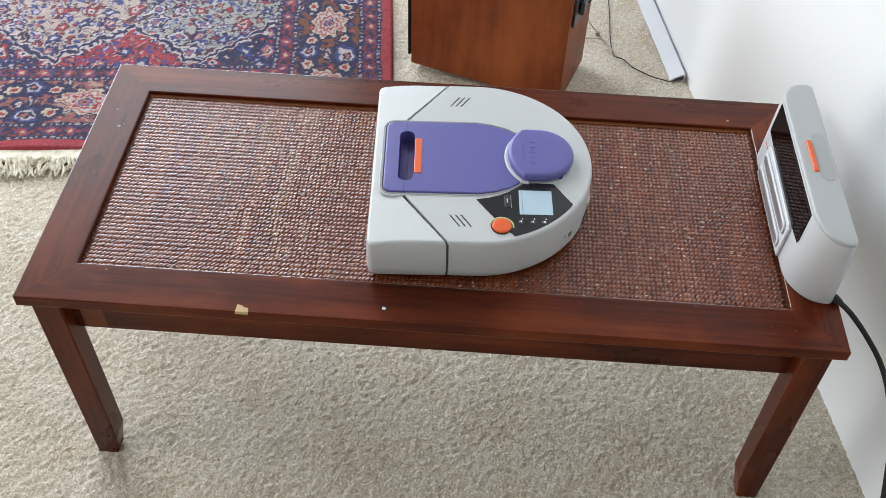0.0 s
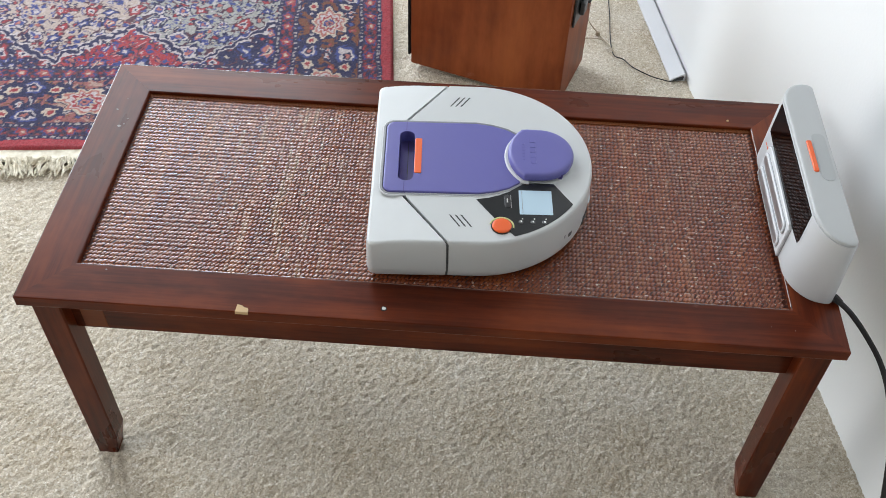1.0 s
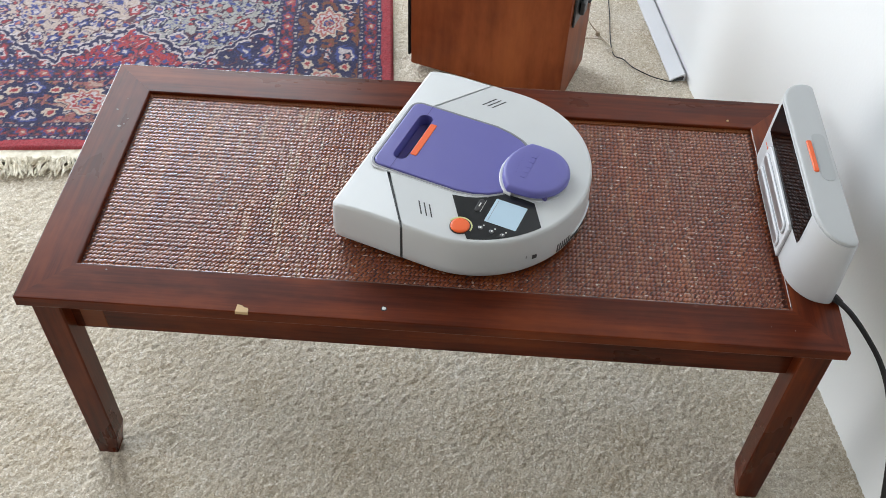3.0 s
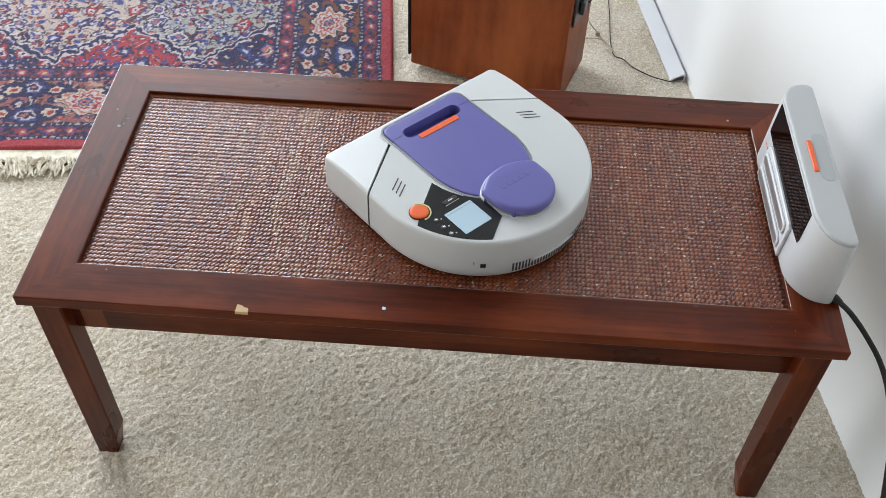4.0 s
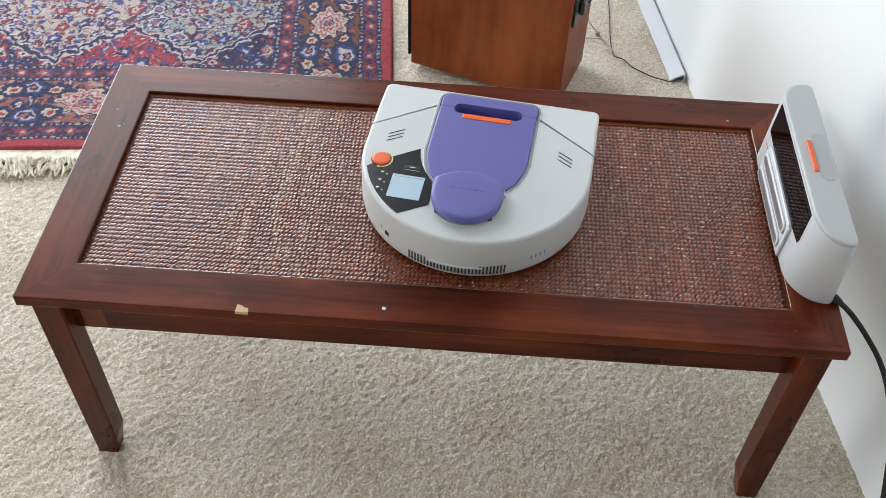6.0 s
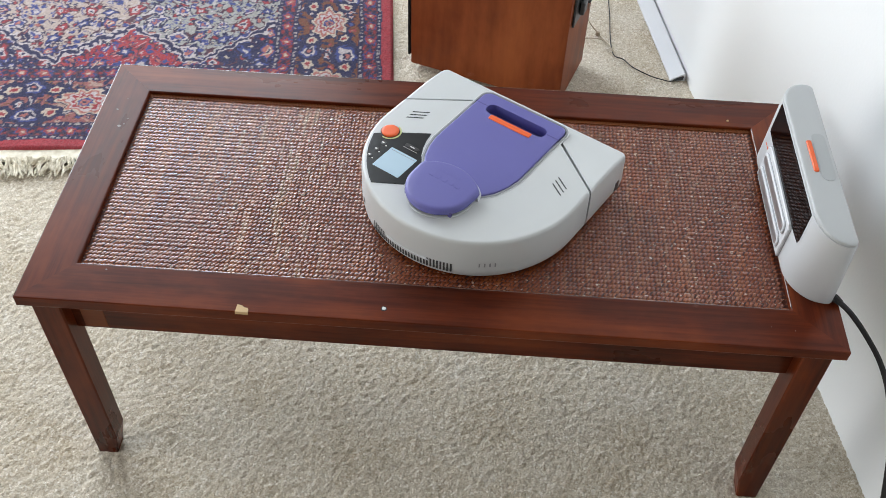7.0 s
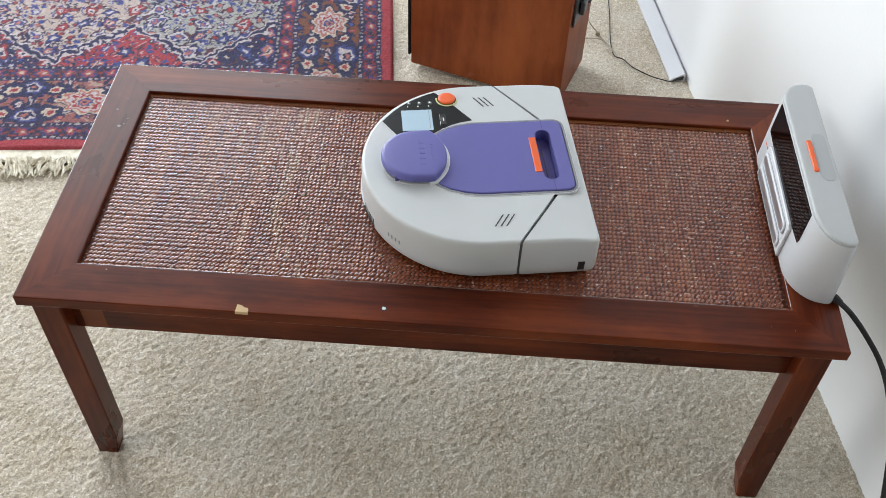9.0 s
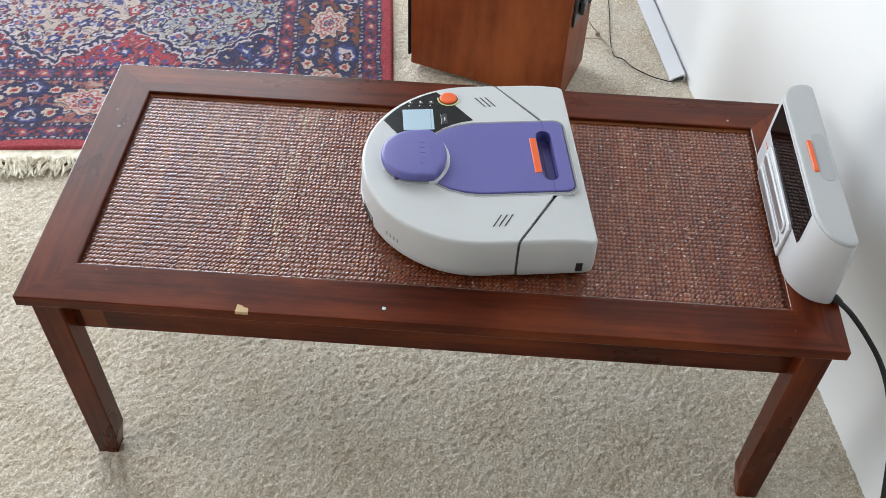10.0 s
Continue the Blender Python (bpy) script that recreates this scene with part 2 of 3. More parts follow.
def tube(points, radius, sides=8, bm=None):
    """A round cord through the points, smoothed."""
    p = [Vector(q) for q in points]
    path = []
    for k in range(len(p) - 1):
        a, b, c, d = p[max(k - 1, 0)], p[k], p[k + 1], p[min(k + 2, len(p) - 1)]
        for s in range(6):
            t = s / 6
            path.append(0.5 * (2 * b + (c - a) * t + (2 * a - 5 * b + 4 * c - d) * t * t + (3 * b - a - 3 * c + d) * t ** 3))
    path.append(p[-1])
    loops = []
    for k, q in enumerate(path):
        w = (path[min(k + 1, len(path) - 1)] - path[max(k - 1, 0)]).normalized()
        u = w.cross(Vector((0.31, 0.17, 0.93))).normalized()
        s = w.cross(u)
        loops.append([q + radius * (math.cos(i * math.tau / sides) * u + math.sin(i * math.tau / sides) * s) for i in range(sides)])
    return loft(loops, bm)[0]


def disc(cx, cy, r, levels, n=28):
    return slab(arc(cx, cy, r, 0, 360 - 360 / n, n - 1), levels)


def grid_mesh(name, xs, ys, z, mat, colours=None):
    nx, ny = len(xs), len(ys)
    me = bpy.data.meshes.new(name)
    co = np.empty((ny, nx, 3))
    co[..., 0], co[..., 1], co[..., 2] = xs[None, :], ys[:, None], z
    me.vertices.add(nx * ny)
    me.vertices.foreach_set("co", co.ravel())
    i = np.arange(nx * ny).reshape(ny, nx)
    quads = np.stack([i[:-1, :-1], i[:-1, 1:], i[1:, 1:], i[1:, :-1]], -1).reshape(-1, 4)
    me.loops.add(quads.size)
    me.loops.foreach_set("vertex_index", quads.ravel())
    me.polygons.add(len(quads))
    me.polygons.foreach_set("loop_start", np.arange(0, quads.size, 4))
    me.update(calc_edges=True)
    if colours is not None:
        layer = me.color_attributes.new("knots", "FLOAT_COLOR", "POINT")
        layer.data.foreach_set("color", np.concatenate([colours.reshape(-1, 3), np.ones((nx * ny, 1))], 1).ravel())
    me.materials.append(mat)
    me.shade_smooth()
    return me


# ---- the room ----
def structure(name, bm, mat, label, category, m=ROOM):
    ob = part(name, bm, mat, None, label, smooth=False)
    ob.matrix_world = m
    return tagged(ob, category=category, kind="structure")


rng = np.random.default_rng(4)
# carpet: fine tufts where it is near, plain sheet to the walls
xs, ys = np.arange(-1.85, 0.001, 0.0037), np.arange(-0.45, 1.75, 0.0037)
tuft = rng.normal(0, 1, (len(ys), len(xs)))
tuft = np.clip(tuft + 0.25 * np.roll(tuft, 1, 1), -2.2, 2.2)
swell = 0.0012 * np.sin(xs[None, :] * 17 + 2 * np.sin(ys[:, None] * 9)) * np.sin(ys[:, None] * 13 + xs[None, :] * 5)
floor_ob = new("floor", grid_mesh("floor", xs, ys, 0.0011 * tuft + 0.4 * swell - 0.001, carpet))
floor_ob.matrix_world = ROOM
tagged(floor_ob, "beige cut-pile wall-to-wall carpet with flecked tufts", "carpet", kind="structure")
structure("ground", box(-ROOM_W - 0.2, 0.2, ROOM_S - 0.2, ROOM_N + 0.2, -0.12, -0.004), carpet, "beige carpet running on to the walls", "carpet")
structure("wall_east", box(0, 0.12, ROOM_S, ROOM_N, -0.01, ROOM_H), wall_paint, "plain white painted wall behind the table end", "wall")
structure("wall_south", box(-ROOM_W, 0, ROOM_S - 0.12, ROOM_S, -0.01, ROOM_H), south_dim_paint, "plain unseen wall, darkened to cut the fill light", "wall")


def wall_with_window(name, along, x0, x1, w0, w1, z0, z1, t0, t1):
    bm = bmesh.new()
    for a0, a1, b0, b1 in ((x0, w0, -0.01, ROOM_H), (w1, x1, -0.01, ROOM_H), (w0, w1, -0.01, z0), (w0, w1, z1, ROOM_H)):
        if along == "x":
            box(a0, a1, t0, t1, b0, b1, bm=bm)
        else:
            box(t0, t1, a0, a1, b0, b1, bm=bm)
    structure(name, bm, beige_paint, "unseen beige wall with a window opening, dulled to cut haze", "wall")


wall_with_window("wall_north", "x", -ROOM_W, 0, -2.90, -0.80, 0.15, 2.65, ROOM_N, ROOM_N + 0.12)
wall_with_window("wall_west", "y", ROOM_S, ROOM_N, -1.1, 1.3, 0.3, 2.2, -ROOM_W - 0.12, -ROOM_W)
structure("ceiling", box(-ROOM_W - 0.12, 0.12, ROOM_S - 0.12, ROOM_N + 0.12, ROOM_H, ROOM_H + 0.1), ceiling_paint, "flat unseen ceiling, greyed to weaken its bounce light", "ceiling")

# low white cable duct along the foot of the wall
profile = [(-0.003, 0.0), (-0.037, 0.0), (-0.037, 0.003), (-0.0355, 0.0055), (-0.0085, 0.0185), (-0.0055, 0.019), (-0.003, 0.017)]
bm = loft([[(x, y, z) for x, z in profile] for y in (1.080, ROOM_N - 0.01)])[0]
duct = thing("cable_duct", ROOM @ pose(-0.002, 0, 0), "white plastic cable duct along the foot of the wall", "cable duct")
part("cover", bm, shell_white, duct)
part("end_opening", loft([[(0.7 * x - 0.005, y, 0.6 * z + 0.002) for x, z in profile] for y in (1.0792, 1.081)])[0], gap_dark, duct, "dark hollow end of the duct")

# ---- rug ----
RUG = pose(0.412, 0.769, 0.0, 0, 0, 6.0)      # its near right corner; it runs to -x and +y
RUG_W, RUG_L = 1.75, 1.36
NAVY, BLUE, RED, ROSE, CREAM, SAGE, RUST, PLUM, GOLD, TEAL, PALE = (np.array(c) for c in (
    (0.012, 0.016, 0.078), (0.045, 0.066, 0.255), (0.380, 0.036, 0.050), (0.480, 0.165, 0.140), (0.640, 0.530, 0.430), (0.400, 0.395, 0.370),
    (0.200, 0.060, 0.028), (0.085, 0.026, 0.050), (0.240, 0.100, 0.035), (0.160, 0.250, 0.300), (0.600, 0.530, 0.530)))


def rug_colours(X, Y, seed):
    """The woven pattern at the knots (X from the long edge inwards, Y from the fringed end inwards)."""
    g = np.random.default_rng(seed)
    X0, Y0 = X, Y
    # hand-knotted: nothing runs quite true
    WX = 0.006 * np.sin(Y0 * 29 + 2.2 * np.sin(X0 * 17)) + 0.004 * np.sin(X0 * 71 + 2 * np.sin(Y0 * 47)) + 0.0022 * np.sin(Y0 * 190 + 3 * np.sin(X0 * 150))
    WY = 0.006 * np.sin(X0 * 31 + 2.0 * np.sin(Y0 * 19)) + 0.004 * np.sin(Y0 * 67 + 2 * np.sin(X0 * 53)) + 0.0022 * np.sin(X0 * 210 + 3 * np.sin(Y0 * 160))
    d0 = np.minimum(X0, Y0)
    X, Y = X0 + WX, Y0 + WY
    d = np.minimum(X0 + 0.25 * WX, Y0 + 0.25 * WY)
    on_end = Y0 < X0
    s = np.where(on_end, X, Y)
    col = np.empty(X.shape + (3,))
    col[:] = RED

    def put(mask, c):
        col[mask] = c

    def flowers(U, V, inside, step, r0, r1, palettes, p=1.0, squash=(0.8, 1.25)):
        """Small rosettes on a jittered lattice, where inside holds."""
        i = np.floor(U / step).astype(int)
        j = np.floor(V / step).astype(int)
        n, mm = i.max() - i.min() + 1, j.max() - j.min() + 1
        tab = g.uniform(0, 1, (mm, n, 7))
        k = tab[j - j.min(), i - i.min()]
        cu = (i + 0.5 + 0.36 * (k[..., 0] - 0.5)) * step
        cv = (j + 0.5 + 0.36 * (k[..., 1] - 0.5)) * step
        du, dv = U - cu, (V - cv) * (squash[0] + (squash[1] - squash[0]) * k[..., 2])
        rr, th = np.hypot(du, dv), np.arctan2(dv, du)
        pet = 4 + np.floor(k[..., 3] * 4)
        lim = (r0 + (r1 - r0) * k[..., 4]) * (1 + 0.22 * np.cos(pet * th + 6 * k[..., 5]))
        which = np.floor(k[..., 6] * len(palettes) / p).astype(int)
        for w, rings in enumerate(palettes):
            for f, c in rings:
                put(inside & (which == w) & (rr < lim * f), c)

    # field: scalloped zones of sage, cream, red and navy
    fx, fy = X - 0.272, Y - 0.272
    field = d > 0.272
    per = 0.335
    tri = np.abs(((fx - 0.172 + per / 2) % per) - per / 2)
    edge = 0.012 + 0.85 * tri + 0.012 * np.abs(np.sin(fx * 95))
    cell = np.floor((fx - 0.172 + per / 2) / per).astype(int)
    side = np.floor((fx - 0.172) / per).astype(int)
    upper = field & (fy > edge)
    put(upper & (cell % 2 == 0), SAGE)
    put(upper & (cell % 2 == 1), np.array((0.520, 0.420, 0.370)))
    low = field & ~upper
    put(low & (side % 2 == 0), RED * 1.1)
    put(low & (side % 2 == 1), NAVY)
    put(field & (fy > 0.42 + 0.05 * np.sin(fx * 19)), RED)
    put(field & (np.abs(fy - edge) < 0.014), PALE)
    put(field & (np.abs(fy - edge) < 0.007), NAVY)
    vine = np.sin(fx * 88 + 2.2 * np.sin(fy * 61)) + np.sin(fy * 97 + 2.0 * np.sin(fx * 53 + 1.0))
    put(field & (np.abs(vine) < 0.13), PLUM)
    put(field & (np.abs(vine - 0.9) < 0.08), PALE)
    put(field & (np.abs(vine + 0.9) < 0.10), BLUE)
    small = [[(1.2, NAVY), (0.75, ROSE)], [(1.2, BLUE), (0.6, PALE)], [(1.15, PLUM), (0.7, RED)], [(1.0, NAVY), (0.45, CREAM)], [(1.0, BLUE)]]
    flowers(fx + 0.01, fy, field, 0.021, 0.005, 0.009, small, 0.8)
    large = [[(1.3, NAVY), (1.0, BLUE), (0.75, ROSE), (0.45, CREAM), (0.2, NAVY)], [(1.25, NAVY), (0.95, PALE), (0.6, BLUE), (0.3, ROSE)], [(1.25, PLUM), (1.0, RED), (0.6, PALE), (0.3, NAVY)], [(1.2, NAVY), (0.85, BLUE), (0.4, PALE)]]
    flowers(fx, fy + 0.02, field, 0.054, 0.011, 0.019, large, 0.72)
    put(field & (np.abs(fy - edge) < 0.0125) & (fy < 0.42), PALE)
    put(field & (np.abs(fy - edge) < 0.0065) & (fy < 0.42), NAVY)
    # main border
    main = (d > 0.076) & (d <= 0.231)
    m = (d0 - 0.1535) + 0.5 * WY
    # one ground, coloured differently on the end for the sheen of the pile
    put(main & ~on_end, RUST)
    put(main & on_end, np.array((0.360, 0.120, 0.115)))
    q = 0.235
    ph = ((s + 0.03 + q / 2) % q) - q / 2
    ph2 = ((s + 0.03) % q) - q / 2
    wave = np.sin((s + 0.03) * math.tau / q)
    put(main & (np.abs(np.sin(s * 130 + 3 * np.sin(m * 95))) < 0.20), np.array((0.20, 0.085, 0.035)))
    put(main & on_end & (np.sin(s * 95 + 2 * np.sin(m * 130)) * np.sin(m * 120 + 1.5 * np.sin(s * 70)) > 0.45), np.array((0.50, 0.33, 0.27)))
    put(main & (np.sin(s * 115 + 1.0) * np.sin(m * 110 + 2 * np.sin(s * 60)) < -0.55), NAVY)
    put(main & (np.abs(m - 0.05 * wave) < 0.011), NAVY)
    put(main & (np.abs(m + 0.05 * wave) < 0.008), NAVY)
    put(main & (np.abs(m + 0.05 * wave) < 0.0035), PALE * 0.8)
    flowers(s, m + 0.2, main, 0.026, 0.005, 0.010, [[(1.3, NAVY), (0.8, PALE), (0.4, ROSE)], [(1.2, NAVY), (0.7, BLUE)], [(1.1, RED), (0.6, ROSE)], [(1.2, NAVY), (0.7, GOLD)]], 0.85)

    def rosette(u, v, r, petals, rings, turn=0.0, squash=1.0):
        rr, th = np.hypot(u, v * squash), np.arctan2(v * squash, u)
        lim = r * (1 + 0.14 * np.cos(petals * th + turn) + 0.06 * np.sin(3 * th + turn))
        for f, c in rings:
            put(main & (rr < lim * f), c)

    rosette(ph, m, 0.040, 9, [(1.45, NAVY), (1.28, CREAM), (1.10, ROSE), (0.92, PALE), (0.74, RED), (0.56, CREAM * 0.9), (0.40, BLUE), (0.26, ROSE), (0.12, NAVY)], 0.5, 1.2)
    for off in (-0.044, 0.044):
        rosette(ph2 - 0.2 * off, m - off, 0.034, 5, [(1.3, NAVY), (0.85, BLUE), (0.62, PALE), (0.42, NAVY), (0.22, ROSE)], off * 90, 1.3)
        for k in (-0.050, 0.050):
            rosette(ph2 - k, m - off * 0.9, 0.018, 6, [(1.5, NAVY), (0.8, CREAM), (0.42, RED)], k * 40, 1.2)
    # guard stripes with small flowers
    for lo, hi in ((0.034, 0.076), (0.231, 0.272)):
        band = (d > lo) & (d <= hi)
        put(band, PLUM)
        mid = d - (lo + hi) / 2
        tiny = np.sin(s * 240) * np.sin(mid * 320 + 1.5 * np.sin(s * 130))
        put(band & (tiny > 0.25), NAVY)
        put(band & (tiny < -0.45), RED * 0.8)
        p = ((s + 0.02) % 0.052) - 0.026
        rr, th = np.hypot(p, mid), np.arctan2(mid, p)
        for f, c in ((1.25, BLUE * 0.8), (0.95, RED), (0.6, ROSE * 0.9), (0.3, CREAM)):
            put(band & (rr < 0.0125 * (1 + 0.2 * np.cos(5 * th)) * f), c)
        for line in (lo, hi):
            put(np.abs(d - line) < 0.0055, NAVY)
            put((np.abs(d - line) < 0.003) & (np.sin(s * 420) > 0.3), PALE * 0.7)
    # worn wool: every knot a little different
    tone = g.normal(1.0, 0.13, X.shape)
    col[d <= 0.028] *= 1.2
    return np.clip(0.66 * col * tone[..., None] + g.normal(0, 0.006, X.shape)[..., None], 0.004, 0.9)


rug = thing("rug", RUG, "red and navy floral wool rug with off-white fringe on carpet", "rug")
rx, ry = np.arange(-RUG_W, 0.0001, 0.0027), np.arange(0, RUG_L, 0.0027)
RX, RY = np.meshgrid(rx, ry)
near_lump = 0.006 * np.exp(-((RX + 0.60) / 0.03) ** 2 - (RY / 0.03) ** 2) + 0.003 * np.exp(-((RX + 0.75) / 0.05) ** 2 - (RY / 0.02) ** 2)
fall = np.clip(np.minimum.reduce([-RX, RY, RX + RUG_W, RUG_L - RY]) / 0.006, 0, 1) ** 0.5
rz = (0.011 + rng.normal(0, 0.0006, RX.shape)) * fall + near_lump
pile_ob = new("woven_field", grid_mesh("woven_field", rx, ry, rz, pile, rug_colours(-RX, RY, 8)))
pile_ob.parent = rug
part("woven_end", box(-RUG_W + 0.01, -0.006, -0.030, 0.004, 0.0, 0.006, 0.002), cotton, rug, "plain off-white woven end band")
bm = bmesh.new()
fr = random.Random(5)
x = -RUG_W + 0.01
while x < -0.01:
    x += fr.uniform(0.0011, 0.0023)
    lean, length = 0.5 * math.sin(x * 37) + fr.uniform(-0.5, 0.5), fr.uniform(0.034, 0.062)
    pts, px, py = [], x, -0.027
    for k in range(5):
        pts.append((px, py, 0.004 + 0.004 * abs(math.sin(k * 1.4 + x * 90)) + fr.uniform(0, 0.006)))
        px += length / 4 * math.sin(lean) + fr.uniform(-0.003, 0.003)
        py -= length / 4 * math.cos(lean)
        lean += fr.uniform(-0.5, 0.5)
    loops = [[(a - w, b, c), (a, b, c + w), (a + w, b, c)] for (a, b, c), w in zip(pts, (0.0022, 0.0020, 0.0024, 0.0026, 0.0012))]
    loft(loops, bm)
    box(x - 0.0022, x + 0.0022, -0.035, -0.030, 0.003, 0.008, bm=bm)
tagged(part("fringe", bm, cotton, rug, "tangled off-white cotton fringe"), kind="stuff")


# ---- loudspeaker ----
def build_loudspeaker():
    sp = thing("loudspeaker", pose(0.4219, 1.0549, 0, 0, 0, -19.4), "cherry-veneered floor loudspeaker turned side-on, black grille", "loudspeaker")
    length, width, top = 0.358, 0.176, 0.44
    part("cabinet", box(0, length, 0, width, 0.012, top, 0.003), veneer, sp)
    part("grille", box(-0.0085, -0.001, -0.001, width + 0.001, 0.032, top - 0.02, 0.005), grille_cloth, sp, "black cloth front grille")
    for fx in (0.04, length - 0.04):
        for fy in (0.03, width - 0.03):
            part("foot", slab(arc(fx, fy, 0.014, 0, 340, 17), [(0.0, 0.002), (0.012, 0)]), rubber, sp, "small black rubber foot")
    plate = part("terminal_plate", box(length + 0.0005, length + 0.006, 0.016, 0.135, 0.205, 0.33, 0.002), black, sp, "black plate with cable clips")
    for ty in (0.05, 0.10):
        part("clip", box(length + 0.006, length + 0.018, ty - 0.014, ty + 0.014, 0.225, 0.255, 0.004), black, plate, "black spring cable clip")
    # a light warning triangle, unreadable
    tri = [(0.075, 0.262), (0.110, 0.262), (0.0925, 0.295)]
    part("mark", loft([[(x, y, z) for y, z in tri] for x in (length + 0.006, length + 0.0072)])[0], print_white, plate, "white triangular print mark")


build_loudspeaker()


def cord(name, pts, r, mat, label):
    ob = part(name, tube(pts, r), mat, None, label)
    return tagged(ob, category="cable")


cord("cable", [(0.905, 1.62, 0.006), (0.8944, 1.369, 0.006), (0.8936, 1.296, 0.005), (0.8902, 1.202, 0.005), (0.895, 1.140, 0.005), (0.9167, 1.1247, 0.005), (0.9374, 1.0965, 0.005), (0.9746, 1.0684, 0.005), (0.9995, 1.0562, 0.006), (1.018, 1.0500, 0.007), (1.036, 1.060, 0.008), (1.034, 1.11, 0.009)],
     0.0014, rubber, "thin black cable across the carpet into the duct")
cord("speaker_wire", [(0.803, 1.034, 0.238), (0.815, 1.10, 0.15), (0.833, 1.215, 0.045), (0.8612, 1.222, 0.005), (0.874, 1.196, 0.005), (0.8861, 1.172, 0.006), (0.892, 1.150, 0.008)], 0.0012, tan_wire, "thin brown speaker wire hanging to the carpet")
cord("speaker_wire", [(0.800, 1.196, 0.004), (0.8223, 1.1998, 0.004), (0.850, 1.203, 0.004), (0.8697, 1.198, 0.004), (0.884, 1.178, 0.006), (0.8925, 1.156, 0.008)], 0.0011, tan_wire, "thin brown wire lying on the carpet")
knot = part("wire_tie", slab(arc(0.8612, 1.2215, 0.006, 0, 330, 11), [(0.000, 0.001), (0.004, 0), (0.009, 0.002)]), tan_wire, None, "small brown tie on the speaker wire")
tagged(knot, category="wire tie")


# ---- coffee table ----
def build_table():
    tb = thing("coffee_table", pose(0, 0, 0), "dark mahogany-stained coffee table with woven rattan top", "coffee table")
    W, D, H, R, T = TABLE_W, TABLE_D, TABLE_H, RAIL, 0.018
    g = 0.00004

    def rail(name, ends, mat):
        """A mitred rail between two outer corners."""
        (ax, ay), (bx, by) = ends
        out = Vector((bx - ax, by - ay)).normalized()
        n = Vector((out.y, -out.x))                 # outwards
        prof = [(-R, -T), (-0.0014, -T), (-0.0004, -T + 0.0004), (0, -T + 0.0014)]
        prof += [(-0.0015 + 0.0015 * math.cos(q), -0.0015 + 0.0015 * math.sin(q)) for q in np.linspace(0, math.pi / 2, 5)]
        prof += [(-R + 0.0022 - 0.0022 * math.sin(q), -0.0022 + 0.0022 * math.cos(q)) for q in np.linspace(0, math.pi / 2, 5)]
        loops = []
        for (ox, oy), sgn in (((ax, ay), 1), ((bx, by), -1)):
            loops.append([(ox + n.x * u + out.x * sgn * (-u + g), oy + n.y * u + out.y * sgn * (-u + g), H + z) for u, z in prof])
        return part(name, loft(loops)[0], mat, tb)

    rail("top_rail", ((0, 0), (W, 0)), wood_x)
    rail("top_rail", ((W, 0), (W, D)), wood_y)
    rail("top_rail", ((W, D), (0, D)), wood_x)
    rail("top_rail", ((0, D), (0, 0)), wood_y)
    # gloss beads added to make the highlight lines on the edges that catch the window
    for ends in (((0.0006, 0.001), (0.0006, D - 0.001)), ((0.001, D - 0.0006), (W - 0.001, D - 0.0006)), ((R + 0.002, R - 0.0008), (W - R - 0.002, R - 0.0008)), ((W - R + 0.0008, R + 0.002), (W - R + 0.0008, D - R - 0.002))):
        part("highlight_bead", tube([(x, y, H - 0.0008) for x, y in ends], 0.0010, 10), highlight_gloss, tb, "added glossy bead that carries the edge highlight")
    # apron
    a, s = 0.0125, 0.039
    az0, az1 = 0.306, H - T + 0.001
    part("apron", box(a + s - 0.006, W - a - s + 0.006, 0.034, 0.052, az0, az1, 0.0015), wood_x, tb)
    part("apron", box(a + s - 0.006, W - a - s + 0.006, D - 0.052, D - 0.034, az0, az1, 0.0015), wood_x, tb)
    part("apron", box(0.034, 0.052, a + s - 0.002, D - a - s + 0.002, az0, az1, 0.0015), wood_y, tb)
    part("apron", box(W - 0.052, W - 0.034, a + s - 0.002, D - a - s + 0.002, az0, az1, 0.0015), wood_y, tb)
    # legs, their inner corner cut away at the foot
    for lx, sx in ((0.0090, 1), (W - 0.0090, -1)):
        for ly, sy in ((a, 1), (D - a, -1)):
            top = [(0.002, 0), (s - 0.002, 0), (s, 0.002), (s, s - 0.003), (s - 0.003, s), (0.002, s), (0, s - 0.002), (0, 0.002)]
            low = [(x - (0.007 if x > 0.02 else 0), y - (0.007 if y > 0.02 else 0)) for x, y in top]
            loops = [[(lx + sx * x, ly + sy * y, z) for x, y in p] for p, z in ((low, -0.001), (low, 0.004), (top, 0.042), (top, az1 + 0.001))]
            part("leg", loft(loops)[0], wood_z, tb)
    # woven panel
    x0, x1, y0, y1 = R - 0.001, W - R + 0.001, R - 0.001, D - R + 0.001
    part("panel_backing", box(x0 - 0.004, x1 + 0.004, y0 - 0.004, y1 + 0.004, CANE_Z - 0.012, CANE_Z - 0.0022), cane_base, tb)
    # flat cord that closes the weave along the far rail
    bm = box(x0, x1, y1 - 0.0075, y1, CANE_Z - 0.0024, CANE_Z - 0.0010)
    for k in range(188):
        u = x0 + 0.002 + k * 0.005
        if u + 0.0035 < x1:
            box(u, u + 0.0034, y1 - 0.0072, y1 - 0.0004, CANE_Z - 0.0012, CANE_Z - 0.0002, bm=bm)
    part("edge_cord", bm, edge_cane, tb, "orange-brown stitched edge cord", smooth=False)
    y1 -= 0.0078
    rows, dashes = 47, 162
    px, py = (x1 - x0) / dashes, (y1 - y0) / rows
    r = np.random.default_rng(3)
